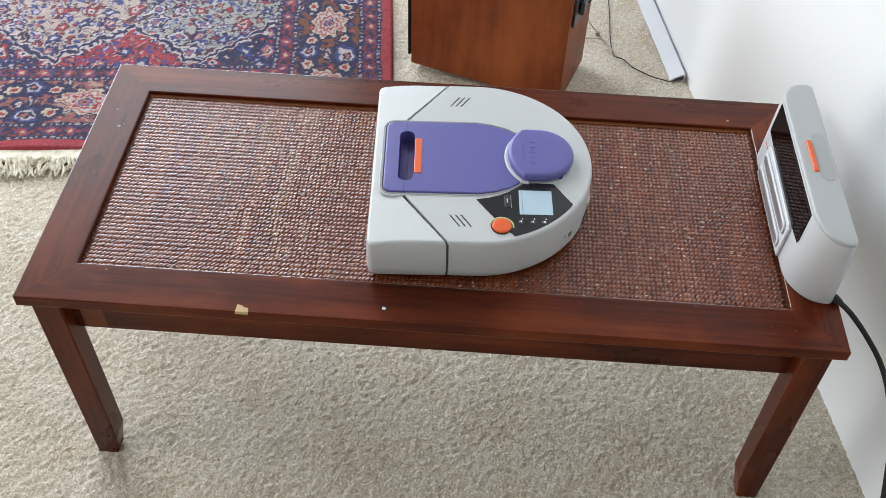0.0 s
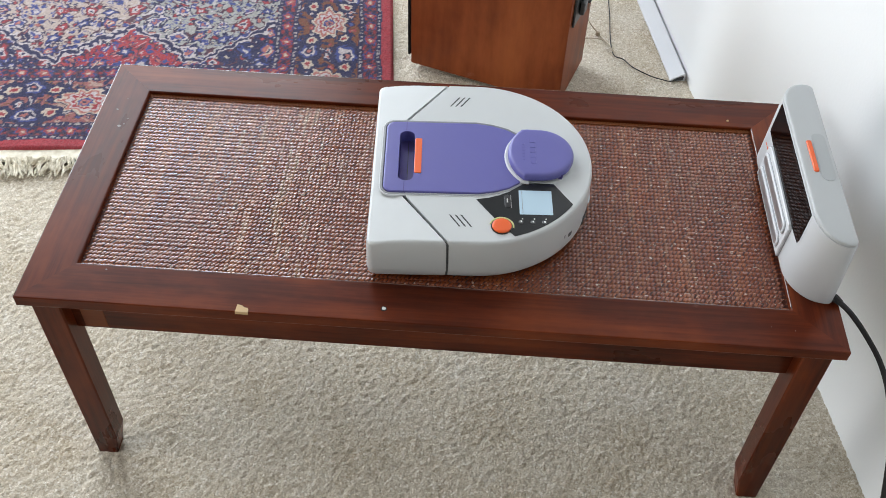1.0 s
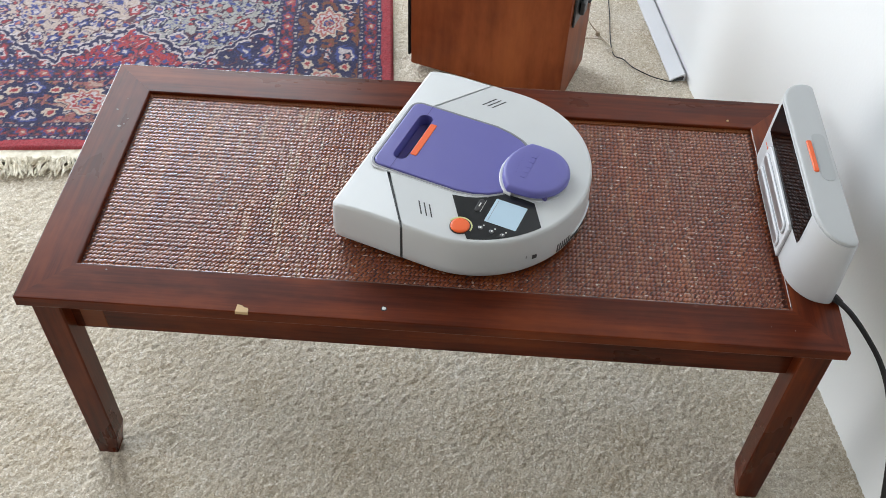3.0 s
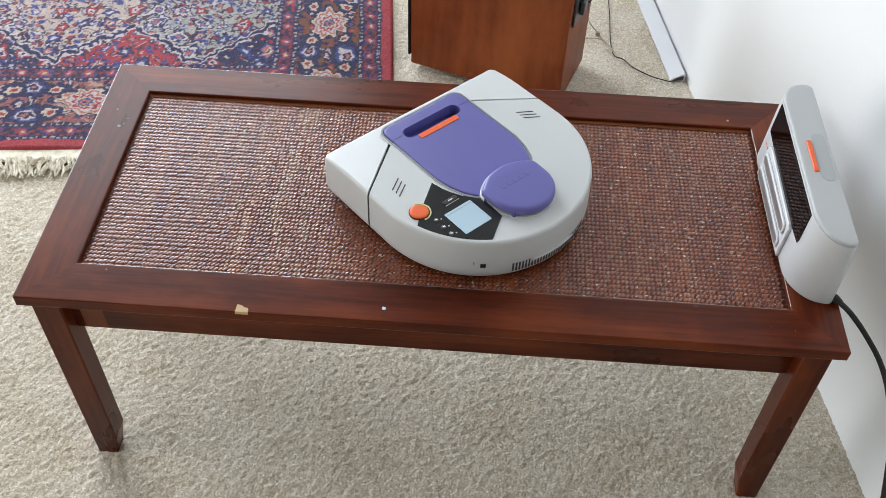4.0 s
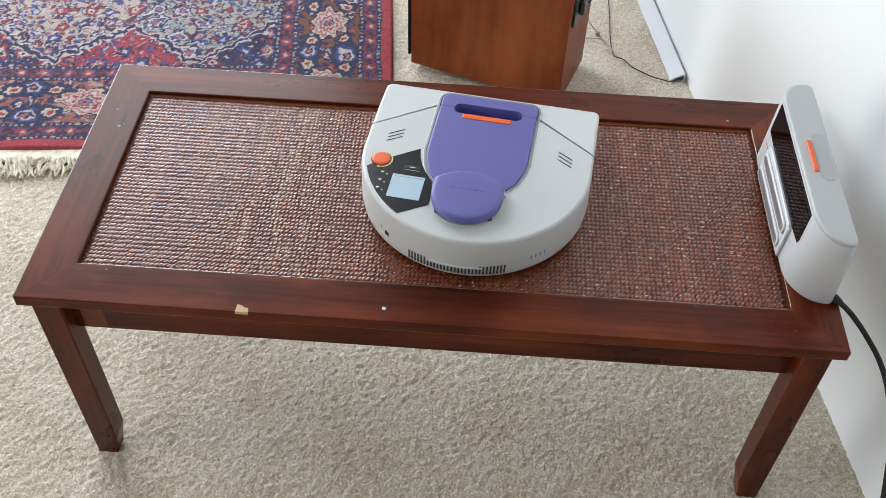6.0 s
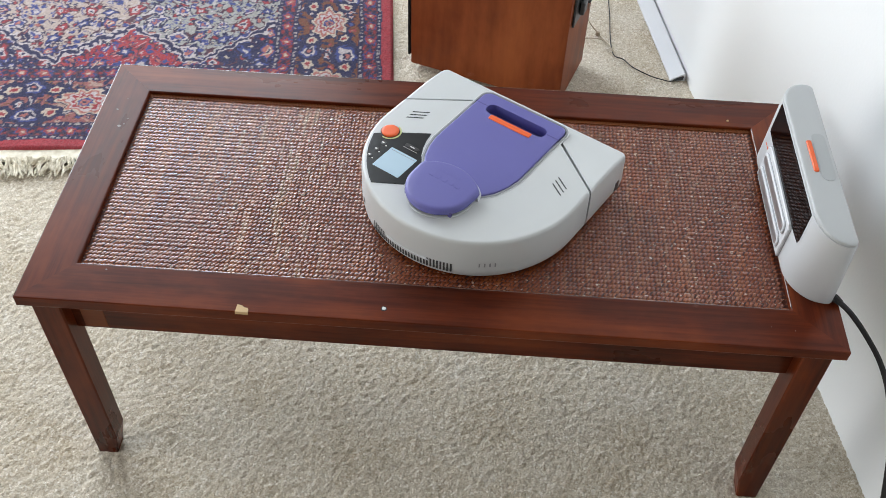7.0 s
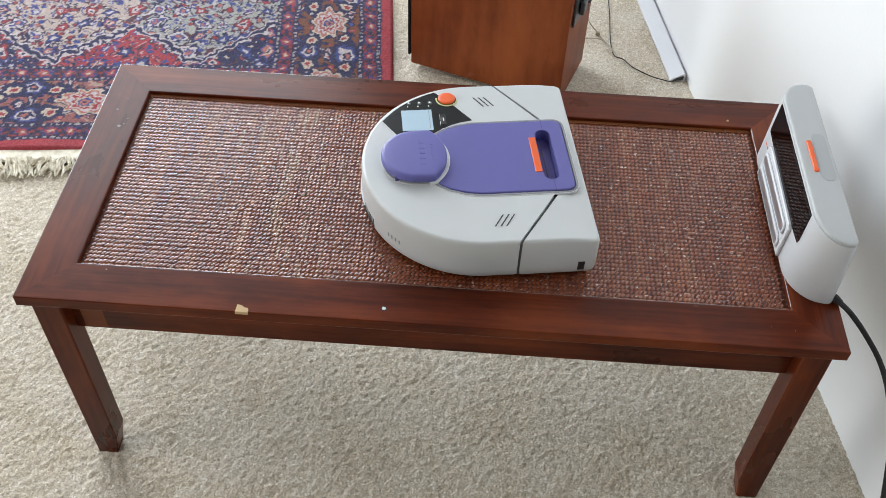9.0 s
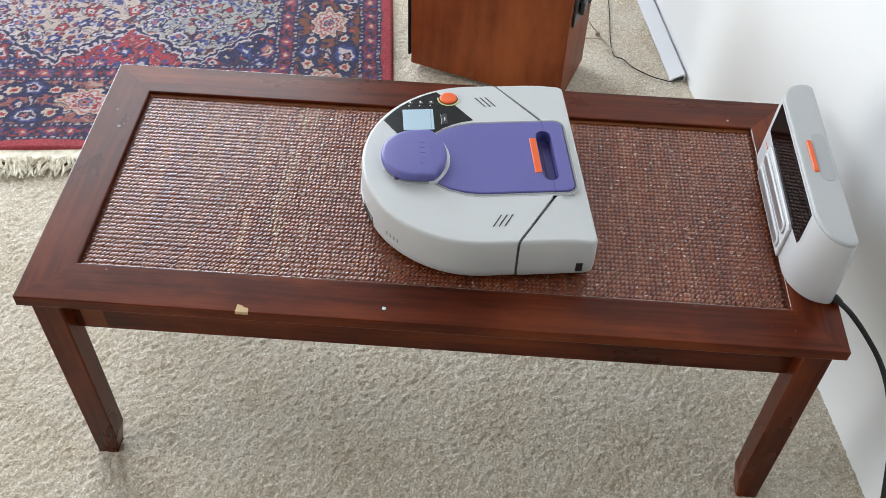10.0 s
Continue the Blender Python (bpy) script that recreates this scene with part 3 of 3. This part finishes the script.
    verts, faces = [], []
    across = ((-1, -0.75), (-0.55, 0.50), (0, 0.95), (0.55, 0.50), (1, -0.75))
    along = ((-1.0, -1.1), (-0.78, 0.50), (-0.40, 0.95), (0.35, 0.75), (0.75, 0.15), (1.0, -1.1))
    for j in range(rows):
        for i in range(dashes):
            cx, cy = x0 + (i + 0.5) * px + r.normal(0, 0.00035), y0 + (j + 0.5) * py + r.normal(0, 0.00020) + 0.0006 * math.sin(i * 0.07 + j)
            lift = r.normal(0, 0.00015)
            hw, dx, dy = px * 0.33 * r.uniform(0.85, 1.10), px * 0.36, py * 0.46
            if cx + dx + hw > x1 or cx - dx - hw < x0:
                continue
            base = len(verts)
            for t, h in along:
                for u, bulge in across:
                    verts.append((cx + dx * t + u * hw, cy + dy * t - u * hw * 0.35, CANE_Z - 0.0016 + 0.00042 * h + 0.00021 * bulge + lift))
            for k in range(5):
                for w in range(4):
                    v0 = base + 5 * k + w
                    faces.append((v0, v0 + 1, v0 + 6, v0 + 5))
    # thin strands between the rows
    for j in range(rows + 1):
        yy = y0 + j * py
        base = len(verts)
        for i in range(0, dashes + 1):
            xx, zz = x0 + i * px, CANE_Z - 0.0019 + 0.0006 * (-1) ** (i + j)
            yy2 = yy + 0.0006 * math.sin(i * 0.07 + j)
            verts += [(xx, yy2 - 0.0010, zz - 0.0004), (xx, yy2, zz + 0.0003), (xx, yy2 + 0.0010, zz - 0.0004)]
            if i:
                for w in range(2):
                    v0 = base + 3 * (i - 1) + w
                    faces.append((v0, v0 + 1, v0 + 4, v0 + 3))
    me = bpy.data.meshes.new("woven_panel")
    me.from_pydata(verts, [], faces)
    me.materials.append(cane)
    me.shade_smooth()
    wv = new("woven_panel", me)
    wv.parent = tb
    tagged(wv, "glossy brown woven rattan panel with pale worn flecks", kind="stuff")
    # a chip of bare wood on the front edge, and a small white plug
    chip = [(0.2880, -0.0004), (0.3040, -0.0006), (0.3046, 0.0040), (0.3030, 0.0066), (0.2985, 0.0074), (0.2950, 0.0104), (0.2890, 0.0115)]
    part("chipped_spot", slab(chip, [(H - 0.004, -0.0003), (H + 0.0007, 0.0)]), pale_wood, tb, "chip of bare pale wood at the edge")
    # scuffs in the lacquer
    sr = random.Random(12)
    for cx, cy, r in ((0.0400, 0.338, 0.0040), (0.0455, 0.3430, 0.0022), (0.0265, 0.3760, 0.0022), (0.0350, 0.4030, 0.0014), (0.0480, 0.3560, 0.0016), (0.105, 0.0560, 0.0016), (1.005, 0.0290, 0.0010), (0.975, 0.0330, 0.0008)):
        blot = [(cx + r * sr.uniform(0.45, 1.2) * math.cos(q), cy + 0.7 * r * sr.uniform(0.45, 1.2) * math.sin(q)) for q in np.linspace(0, math.tau, 11)[:-1]]
        part("scuff", slab(blot, [(H - 0.001, 0), (H + 0.00012, 0.0001)]), scuffed, tb, "pale scuff in the lacquer")
    # lighter orange rectangle at the apron's left end
    part("apron_patch", box(0.0605, 0.092, 0.0332, 0.036, az0 + 0.004, az1 - 0.001, 0.0006), patch_wood, tb, "lighter orange-brown patch on the apron")
    part("plug_ring", disc(0.477, 0.0205, 0.0042, [(H - 0.001, 0), (H + 0.0005, 0.0004)]), black, tb, "dark ring round a small plug")
    part("plug", disc(0.477, 0.0205, 0.0028, [(H - 0.001, 0), (H + 0.0012, 0.0004)]), print_white, tb, "small round white plug")


build_table()
tagged(part("crumb", slab(arc(0.972, 0.437, 0.0022, 0, 300, 6), [(TABLE_H, 0), (TABLE_H + 0.0015, 0.0007)]), pale_wood, None, "pale crumb on the table rail"), category="crumb")


# ---- charging dock ----
def build_dock():
    dk = thing("charging_dock", pose(1.003, 0.070, TABLE_H), "light grey plastic charging dock with dark window on the table", "charging dock")
    L, B, Hd, LEAN = 0.3125, 0.0600, 0.122, 0.0065

    def plan(z, d=0.0):
        """The outline at height z, drawn in by d: sweeping front corners, tight back corners."""
        k = min(z / Hd, 1.0)
        xf, xb, y0, y1 = LEAN * k + d, B - 0.0070 * k - d, 0.006 * (1 - k) ** 1.5 + d, L - d
        r, out = 0.010, []
        out += arc(xb - r, y0 + r, r, -90, 0, 6) + arc(xb - r, y1 - r, r, 0, 90, 6)
        ax, ay = min(0.031, xb - r - xf), 0.040
        out += [(xf + ax - ax * math.sin(a), y1 - ay + ay * math.cos(a)) for a in np.linspace(0, math.pi / 2, 13)]
        ax, ay = xb - r - xf, 0.058
        out += [(xf + ax - ax * math.cos(a), y0 + ay - ay * math.sin(a)) for a in np.linspace(0, math.pi / 2, 17)[:-1]]
        return out

    def rings(levels):
        return loft([[(x, y, z) for x, y in plan(z, d)] for z, d in levels])[0]

    part("housing", rings([(0.0, 0.002), (0.002, 0.0), (0.03, 0.0), (0.06, 0.0), (0.09, 0.0), (Hd - 0.0075, 0.0), (Hd - 0.0060, 0.0006), (Hd - 0.0055, 0.0018)]), dock_white, dk)
    part("seam", rings([(Hd - 0.0065, 0.0016), (Hd - 0.0035, 0.0016)]), groove_grey, dk, "grey seam under the cover")
    cover = part("cover", rings([(Hd - 0.0045, 0.0006), (Hd - 0.0022, 0.0006), (Hd - 0.0008, 0.0013), (Hd, 0.0032), (Hd, 0.0050)]), dock_grey, dk, "light grey top cover")
    tab = rounded(0.0205, 0.0272, 0.128, 0.188, 0.002)
    part("release_tab", slab(tab, [(Hd - 0.002, 0), (Hd + 0.0012, 0), (Hd + 0.002, 0.0008)]), orange, cover, "orange release tab")
    # flat plate; the hollow's shade is put into its darker grey
    thumb = rounded(0.0290, B - 0.0125, 0.112, 0.204, 0.009)
    part("thumb_rest", slab(thumb, [(Hd - 0.002, 0), (Hd + 0.0005, 0.0002)]), dock_rest_shade, cover, "thumb rest, darker grey for the shade of its hollow")

    def front(pts, levels):
        """A plate on the leaning front; levels are (proud, inset)."""
        return loft([[(LEAN * z / Hd - p, y, z) for y, z in inset_loop(pts, d)] for p, d in levels])[0]

    # front: dark window above, a bezel with two steel strips below
    win = [(0.0553, 0.1143), (0.0540, 0.0680), (0.0560, 0.0615), (0.0834, 0.0592), (0.2403, 0.0625), (0.2715, 0.0642), (0.2735, 0.0680), (0.2733, 0.1146)]
    part("window", front(win, [(-0.004, 0), (0.0008, 0.0)]), ir_window, dk, "glossy dark brown-black window")
    bez = [(0.0853, 0.0026), (0.2500, 0.0030), (0.2505, 0.0430), (0.2470, 0.0560), (0.2397, 0.0623), (0.0910, 0.0590), (0.0853, 0.0540)]
    bezel = part("contact_bezel", front(bez, [(-0.004, 0), (0.0030, 0), (0.0042, 0.0015)]), shell_white, dk, "white raised bezel")
    part("bezel_line", front(inset_loop(bez, -0.0010), [(-0.004, 0), (0.0005, 0)]), groove_grey, bezel, "grey joint line round the bezel")
    for z in (0.0175, 0.0430):
        st = rounded(0.0935, 0.2425, z - 0.0095, z + 0.0095, 0.009)
        part("strip_rim", front(st, [(0.003, 0), (0.0062, 0), (0.0070, 0.0012)]), shell_white, bezel, "white rim of a contact strip")
        part("rim_shadow_line", front(inset_loop(st, -0.0007), [(0.003, 0), (0.0046, 0)]), groove_grey, bezel, "fine grey line round the rim")
        st2 = rounded(0.0970, 0.2390, z - 0.0062, z + 0.0062, 0.0055)
        part("contact_strip", front(st2, [(0.003, 0), (0.0073, 0)]), steel, bezel, "long rounded steel charging contact")
    # an unreadable small red print
    for k in range(5):
        y = 0.2540 + 0.0040 * k
        part("print_mark", front([(y, 0.0425), (y + 0.0026, 0.0425), (y + 0.0026, 0.0442 + 0.001 * (k % 2)), (y, 0.0442 + 0.001 * (k % 2))], [(-0.002, 0), (0.0004, 0)]), orange, dk, "small red print mark")
    part("cord_sleeve", tube([(0.050, 0.018, 0.010), (0.060, 0.012, 0.009), (0.067, 0.007, 0.0045)], 0.0050), rubber, dk, "black cord sleeve")


build_dock()
cord("power_cord", [(1.062, 0.082, 0.4130), (1.0700, 0.0770, 0.4120), (1.0880, 0.0690, 0.3990), (1.114, 0.052, 0.373), (1.1335, 0.025, 0.351), (1.1445, -0.010, 0.325), (1.153, -0.06, 0.270), (1.165, -0.12, 0.15), (1.18, -0.17, 0.03), (1.185, -0.26, 0.006), (1.17, -0.40, 0.006)],
     0.0038, rubber, "black power cord hanging from the dock to the carpet")


# ---- robot vacuum ----
def build_robot():
    rb = thing("robot_vacuum", pose(0.5846, 0.2396, CANE_Z + 0.0005, 0, 0, 93), "light grey robot vacuum with purple bin cover, turning on the table", "robot vacuum")
    R, F, TOP = 0.1605, 0.1445, 0.0745
    seam_side, seam_in, seam_x = 0.0362, 0.0955, 0.0770
    edge = [(0.0055, 0.006), (0.012, 0.0015), (0.024, 0.0), (0.060, 0.0008), (0.0695, 0.0013), (0.0727, 0.0024), (0.0741, 0.0040), (TOP, 0.0062)]
    slot = rounded(-0.0500, 0.0500, 0.0868, 0.1080, 0.0100)
    # main shell: round at the back, cut slantwise at the bumper
    back = arc(0, 0, R, 180, 360, 64)
    body = resample(back + [(R, seam_side), (seam_x, seam_in), (0.064, 0.098), (0.057, 0.080), (-0.057, 0.080), (-0.064, 0.098), (-seam_x, seam_in), (-R, seam_side)], 0.02)

    # only the outer wall leans in; the cut faces stay upright
    def outer_inset(pts, d):
        p = np.array(inset_loop(pts, 0), float)
        out = []
        for x, y in p:
            r = math.hypot(x, y)
            if y <= 0 and r > R - 0.001:
                out.append((x * (r - d) / r, y * (r - d) / r))
            elif abs(x) > R - 0.001:
                out.append((math.copysign(abs(x) - d, x), y + (d * 0.70 if y > seam_side - 0.001 else 0)))
            else:
                out.append((x, y))
        return out

    loops = [[(x, y, z) for x, y in outer_inset(body, d)] for z, d in edge]
    bm = loft(loops)[0]
    part("body", bm, shell, rb)
    # bumper: flat front with two wings
    gp = 0.0040
    slope = (seam_in - seam_side) / (R - seam_x)

    def bumper_loop(d):
        """The bumper's plan, its outer faces drawn in by d."""
        x, y, r = R - d, F - 0.8 * d, max(0.0095 - 0.4 * d, 0.004)
        tip = seam_side + gp + d * slope
        wing = [(x, tip + (y - r - tip) * k / 4) for k in range(4)]
        flat = [(u * (x - r), y) for u in np.linspace(0.92, -0.92, 14)]
        inner = [(-seam_x, seam_in + gp * 1.3), (-0.071, 0.1145), (0.071, 0.1145), (seam_x, seam_in + gp * 1.3)]
        return wing + arc(x - r, y - r, r, 0, 90, 6) + flat + arc(-x + r, y - r, r, 90, 180, 6) + [(-u, v) for u, v in wing[::-1]] + inner

    part("bumper", loft([[(x, y, z - 0.0006 - 0.0055 * (z / TOP) ** 4 * max(0.0, min(1.0, (y - 0.102) / 0.036))) for x, y in bumper_loop(d)] for z, d in edge])[0], shell, rb, "light grey front bumper")
    part("chassis", slab(resample(arc(0, 0, R - 0.012, 180, 360, 40) + [(R - 0.012, F - 0.02), (R - 0.03, F - 0.008), (-R + 0.03, F - 0.008), (-R + 0.012, F - 0.02)], 0.03), [(0.003, 0.004), (0.008, 0), (0.056, 0.004)]), black, rb, "dark underside showing in the seams")
    for sx in (-1, 1):
        q = [(sx * (R - 0.0022), seam_side - 0.002), (sx * (R - 0.0022), seam_side + gp + 0.002), (sx * (seam_x - 0.001), seam_in + gp * 1.3 + 0.002), (sx * (seam_x - 0.001), seam_in - 0.002)]
        # dark filler added in the open seam, in place of the shade there
        part("seam_strip", slab(q if sx > 0 else q[::-1], [(0.010, 0), (0.0690, 0)]), seam_grey, rb, "dark grey filler that stands for the shade in the bumper seam")
        loops = [[(sx * 0.118 + dx, 0.014 * math.cos(a * math.tau / 24), 0.0138 + 0.0135 * math.sin(a * math.tau / 24)) for a in range(24)] for dx in (-0.008, 0.008)]
        part("wheel", loft(loops)[0], rubber, rb, "black rubber drive wheel")
    # purple cover in its light rim
    half, top_y = 0.0705, 0.1270
    cover = [(half, 0.0)] + arc(half - 0.012, top_y - 0.012, 0.012, 0, 90, 5) + arc(-half + 0.012, top_y - 0.012, 0.012, 90, 180, 5) + [(-half, 0.0), (-0.0665, -0.022), (-0.059, -0.042), (-0.049, -0.056), (-0.040, -0.064), (0.040, -0.064), (0.049, -0.056), (0.059, -0.042), (0.0665, -0.022)]
    cover = resample(cover, 0.012)
    for name, levels, mat, text in (("cover_rim", [(TOP - 0.002, -0.0042), (TOP + 0.0006, -0.0042), (TOP + 0.0010, -0.0034), (TOP + 0.0010, -0.0014), (TOP + 0.0002, -0.0010), (TOP - 0.0020, -0.0004)], groove_grey, "grey gasket line round the cover"),
                                    ("cover_lip", [(TOP - 0.002, -0.0056), (TOP + 0.0004, -0.0053), (TOP + 0.0008, -0.0048), (TOP + 0.0007, -0.0044), (TOP - 0.0015, -0.0040)], shell_white, "pale raised lip round the cover")):
        part(name, loft([[(x, y, z) for x, y in inset_loop(cover, d)] for z, d in levels], None, False, False)[0], mat, rb, text)
    bin_cover = part("bin_cover", slab(cover, [(TOP - 0.002, 0.0), (TOP + 0.0012, 0.0), (TOP + 0.0022, 0.0008), (TOP + 0.0026, 0.0022)], slot, TOP - 0.0160), purple, rb, "matt purple dust bin cover")
    part("handle_recess", slab(inset_loop(slot, 0.0003), [(TOP - 0.0158, 0.0), (TOP - 0.0150, 0.001)]), purple_deep, bin_cover, "deep purple floor of the handle slot")
    for sx in (-1, 1):
        part("split_line", box(sx * 0.0608 - 0.0095, sx * 0.0608 + 0.0095, 0.0985, 0.0995, TOP + 0.001, TOP + 0.00285), purple_deep, bin_cover, "thin joint line")
    part("recess_line", box(-0.047, 0.047, 0.0955, 0.0963, TOP - 0.016, TOP - 0.0144), gap_dark, bin_cover, "joint line in the slot")
    part("latch", slab(rounded(-0.035, 0.035, 0.0765, 0.0862, 0.002), [(TOP, 0), (TOP + 0.0030, 0), (TOP + 0.0036, 0.0008)]), orange, bin_cover, "orange bin latch")
    # sensor turret with its purple lid
    tur = part("turret", slab(arc(0, -0.085, 0.037, 0, 350, 35), [(TOP - 0.002, 0), (TOP + 0.007, 0)]), black, rb, "dark sensor turret under the lid")
    lid = arc(0, -0.0850, 0.0475, 180, 360, 30) + [(0.0482, -0.070), (0.0475, -0.0625)] + arc(0, -0.1080, 0.0660, 45, 135, 14) + [(-0.0475, -0.0625), (-0.0482, -0.070)]
    lid = resample(lid, 0.008)
    loops = [[(x * f, -0.085 + (y + 0.085) * f, TOP + z) for x, y in lid] for z, f in ((0.0055, 0.94), (0.0055, 0.99), (0.0075, 1.0), (0.0125, 0.99), (0.0145, 0.965), (0.0155, 0.93), (0.0160, 0.87), (0.0163, 0.6))]
    part("turret_lid", loft(loops)[0], purple, tur, "rounded purple turret lid")
    collar = [(0.050, -0.069), (0.0480, -0.0590)] + arc(0, -0.1025, 0.0650, 43, 137, 14) + [(-0.0480, -0.0590), (-0.050, -0.069)]
    part("turret_collar", slab(resample(collar, 0.008), [(TOP - 0.002, 0), (TOP + 0.0042, 0.0002), (TOP + 0.0052, 0.0012)]), shell_white, rb, "white collar in front of the turret")
    part("turret_base", slab(arc(0, -0.0850, 0.0478, 0, 352, 45), [(TOP - 0.002, 0), (TOP + 0.0008, 0.0003), (TOP + 0.0012, 0.0012)]), shell, rb, "low grey ring under the turret")
    for ang in (218, 322):
        px, py = 0.0445 * math.cos(radians(ang)), -0.085 + 0.0445 * math.sin(radians(ang))
        part("post", slab(arc(px, py, 0.0034, 0, 330, 11), [(TOP, 0), (TOP + 0.0085, 0)]), purple_deep, tur, "small lid post")
    # raised maker's mark, drawn as plain bars
    z = TOP + 0.0158
    for k in range(5):
        part("logo_bar", slab(rounded(-0.0250 + 0.0105 * k, -0.0172 + 0.0105 * k, -0.0800, -0.0715, 0.0015, 3), [(z - 0.0003, 0), (z + 0.0009, 0.0006)]), purple, tur, "raised plain mark on the lid")
    for k in range(6):
        part("small_logo_bar", slab(rounded(-0.0180 + 0.006 * k, -0.0140 + 0.006 * k, -0.0650, -0.0605, 0.0008, 2), [(z - 0.0007, 0), (z + 0.0007, 0.0003)]), purple, tur, "small raised plain mark on the lid")
    # control panel
    pan = [(-0.0800, 0.0020), (-0.0765, -0.0150), (-0.0715, -0.0290), (-0.0640, -0.0425), (-0.0520, -0.0575), (-0.0480, -0.0620), (-0.0470, -0.0820), (-0.0480, -0.1030)]
    pan += arc(0, 0, 0.1525, 236.0, 198.0, 10) + [(-0.1203, -0.0260)]
    pan = pan[::-1]
    if sum(a[0] * b[1] - b[0] * a[1] for a, b in zip(pan, pan[1:] + pan[:1])) < 0:
        pan = pan[::-1]
    cp = part("control_panel", slab(pan, [(TOP - 0.004, 0), (TOP + 0.0005, 0.0), (TOP + 0.0008, 0.0004)]), panel_black, rb, "glossy black control panel")
    PZ = TOP + 0.0007
    part("display", slab(rounded(-0.1063, -0.0618, -0.0987, -0.0548, 0.001, 2), [(PZ - 0.001, 0), (PZ + 0.0003, 0), (PZ + 0.0004, 0.0002)]), lcd, cp, "lit pale blue display")
    part("display_line", box(-0.1040, -0.0640, -0.0592, -0.0586, PZ, PZ + 0.0006), groove_grey, cp, "thin grey line on the display")
    ring = arc(-0.1285, -0.0305, 0.0163, -100, 75, 14) + arc(-0.1285, -0.0305, 0.0143, 75, -100, 14)
    part("light_ring", slab(ring, [(PZ - 0.001, 0), (PZ + 0.0006, 0)]), print_lime, cp, "yellow-green light ring round the button")
    part("button_seat", disc(-0.1285, -0.0305, 0.0140, [(PZ - 0.004, 0), (PZ + 0.0004, 0.0002)]), black, cp)
    part("start_button", disc(-0.1285, -0.0305, 0.0126, [(PZ - 0.004, 0), (PZ + 0.0018, 0), (PZ + 0.0028, 0.0012), (PZ + 0.0030, 0.004)]), orange, cp, "round orange start button")
    part("menu_key", slab(rounded(-0.0945, -0.0715, -0.0425, -0.0355, 0.003, 4), [(PZ - 0.001, 0), (PZ + 0.0008, 0), (PZ + 0.0012, 0.0006)]), black, cp, "small black oblong key")
    part("key_mark", box(-0.0860, -0.0790, -0.0400, -0.0383, PZ, PZ + 0.0015), print_white, cp, "small white key mark")
    part("key_line", box(-0.0945, -0.0715, -0.0442, -0.0437, PZ, PZ + 0.0005), print_white, cp, "thin white line")
    for y in (-0.0556, -0.0712, -0.0863):
        part("small_key", disc(-0.1205, y, 0.0036, [(PZ - 0.001, 0), (PZ + 0.0012, 0.0005), (PZ + 0.0018, 0.0018)], 14), key_grey, cp, "small glossy grey round key")
        part("key_mark", box(-0.1220, -0.1192, y - 0.0014, y + 0.0006, PZ, PZ + 0.0021), print_white, cp, "small white key mark")
        part("key_mark", box(-0.1152, -0.1134, y - 0.0032, y - 0.0016, PZ, PZ + 0.0006), print_white, cp, "small white dot")
    # slanted vents on top
    for sx in (-1, 1):
        for k in range(3):
            y = 0.0240 - 0.0075 * k
            q = [(sx * 0.1300, y - 0.0010), (sx * 0.1300, y + 0.0010), (sx * 0.1095, y + 0.0140), (sx * 0.1095, y + 0.0120)]
            if sx < 0:
                q = q[::-1]
            part("vent_slit", slab(q, [(TOP - 0.003, 0), (TOP + 0.00035, 0)]), gap_dark, rb, "narrow dark slanted vent slit")

    def on_side(name, a0, a1, z0, z1, mat, label, proud=0.0002):
        """A thin plate let into the round wall between two angles."""
        n = max(2, int(abs(a1 - a0) / 2))
        loops = []
        for k in range(n + 1):
            a = radians(a0 + (a1 - a0) * k / n)
            c, s = math.cos(a), math.sin(a)
            loops.append([((R + r) * c, (R + r) * s, z) for r, z in ((-0.006, z0), (proud, z0), (proud, z1), (-0.006, z1))])
        return part(name, loft(loops)[0], mat, rb, label)

    for k in range(29):
        a = 246.5 + 47.0 * k / 28
        mid = 6 <= k <= 20
        on_side("exhaust_slit", a - 0.42, a + 0.42, 0.016, 0.0255 if mid else 0.031, gap_dark, "narrow dark exhaust slit")
    on_side("exhaust_lip", 257.5, 282.5, 0.0275, 0.0290, shell_white, "pale lip over the exhaust", 0.0016)
    on_side("charging_port", 230.6, 233.2, 0.0290, 0.0360, black, "small square black port")
    on_side("port_mark", 227.2, 227.8, 0.034, 0.039, groove_grey, "faint grey mark")
    for k in range(4):
        on_side("side_slit", 306.5 + 2.5 * k, 307.2 + 2.5 * k, 0.030, 0.0365, groove_grey, "short grey side slit")
    part("bumper_sensor", box(R - 0.006, R + 0.0006, 0.118, 0.127, 0.016, 0.031), black, rb, "small black bumper sensor window")
    return rb


robot = build_robot()


def motions():
    """The robot turns clockwise on the spot, then stops."""
    yaw = [(0.0, 93.0), (2.05, 93.0), (2.15, 91.3), (2.3, 87.3), (2.5, 82.0), (2.7, 76.9), (3.8, 49.1), (4.0, 44.0), (4.5, 31.0), (5.0, 18.1), (5.5, 5.5), (5.7, 0.4), (6.8, -27.6), (7.0, -32.7),
           (7.5, -45.4), (8.0, -58.3), (8.5, -71.0), (8.8, -78.2), (8.9, -80.6), (8.95, -81.1), (9.85, -81.1), (10.0, -82.3)]
    walk(robot, [(t, pose(0.5846, 0.2396, CANE_Z + 0.0005, 0, 0, a)) for t, a in yaw])


motions()
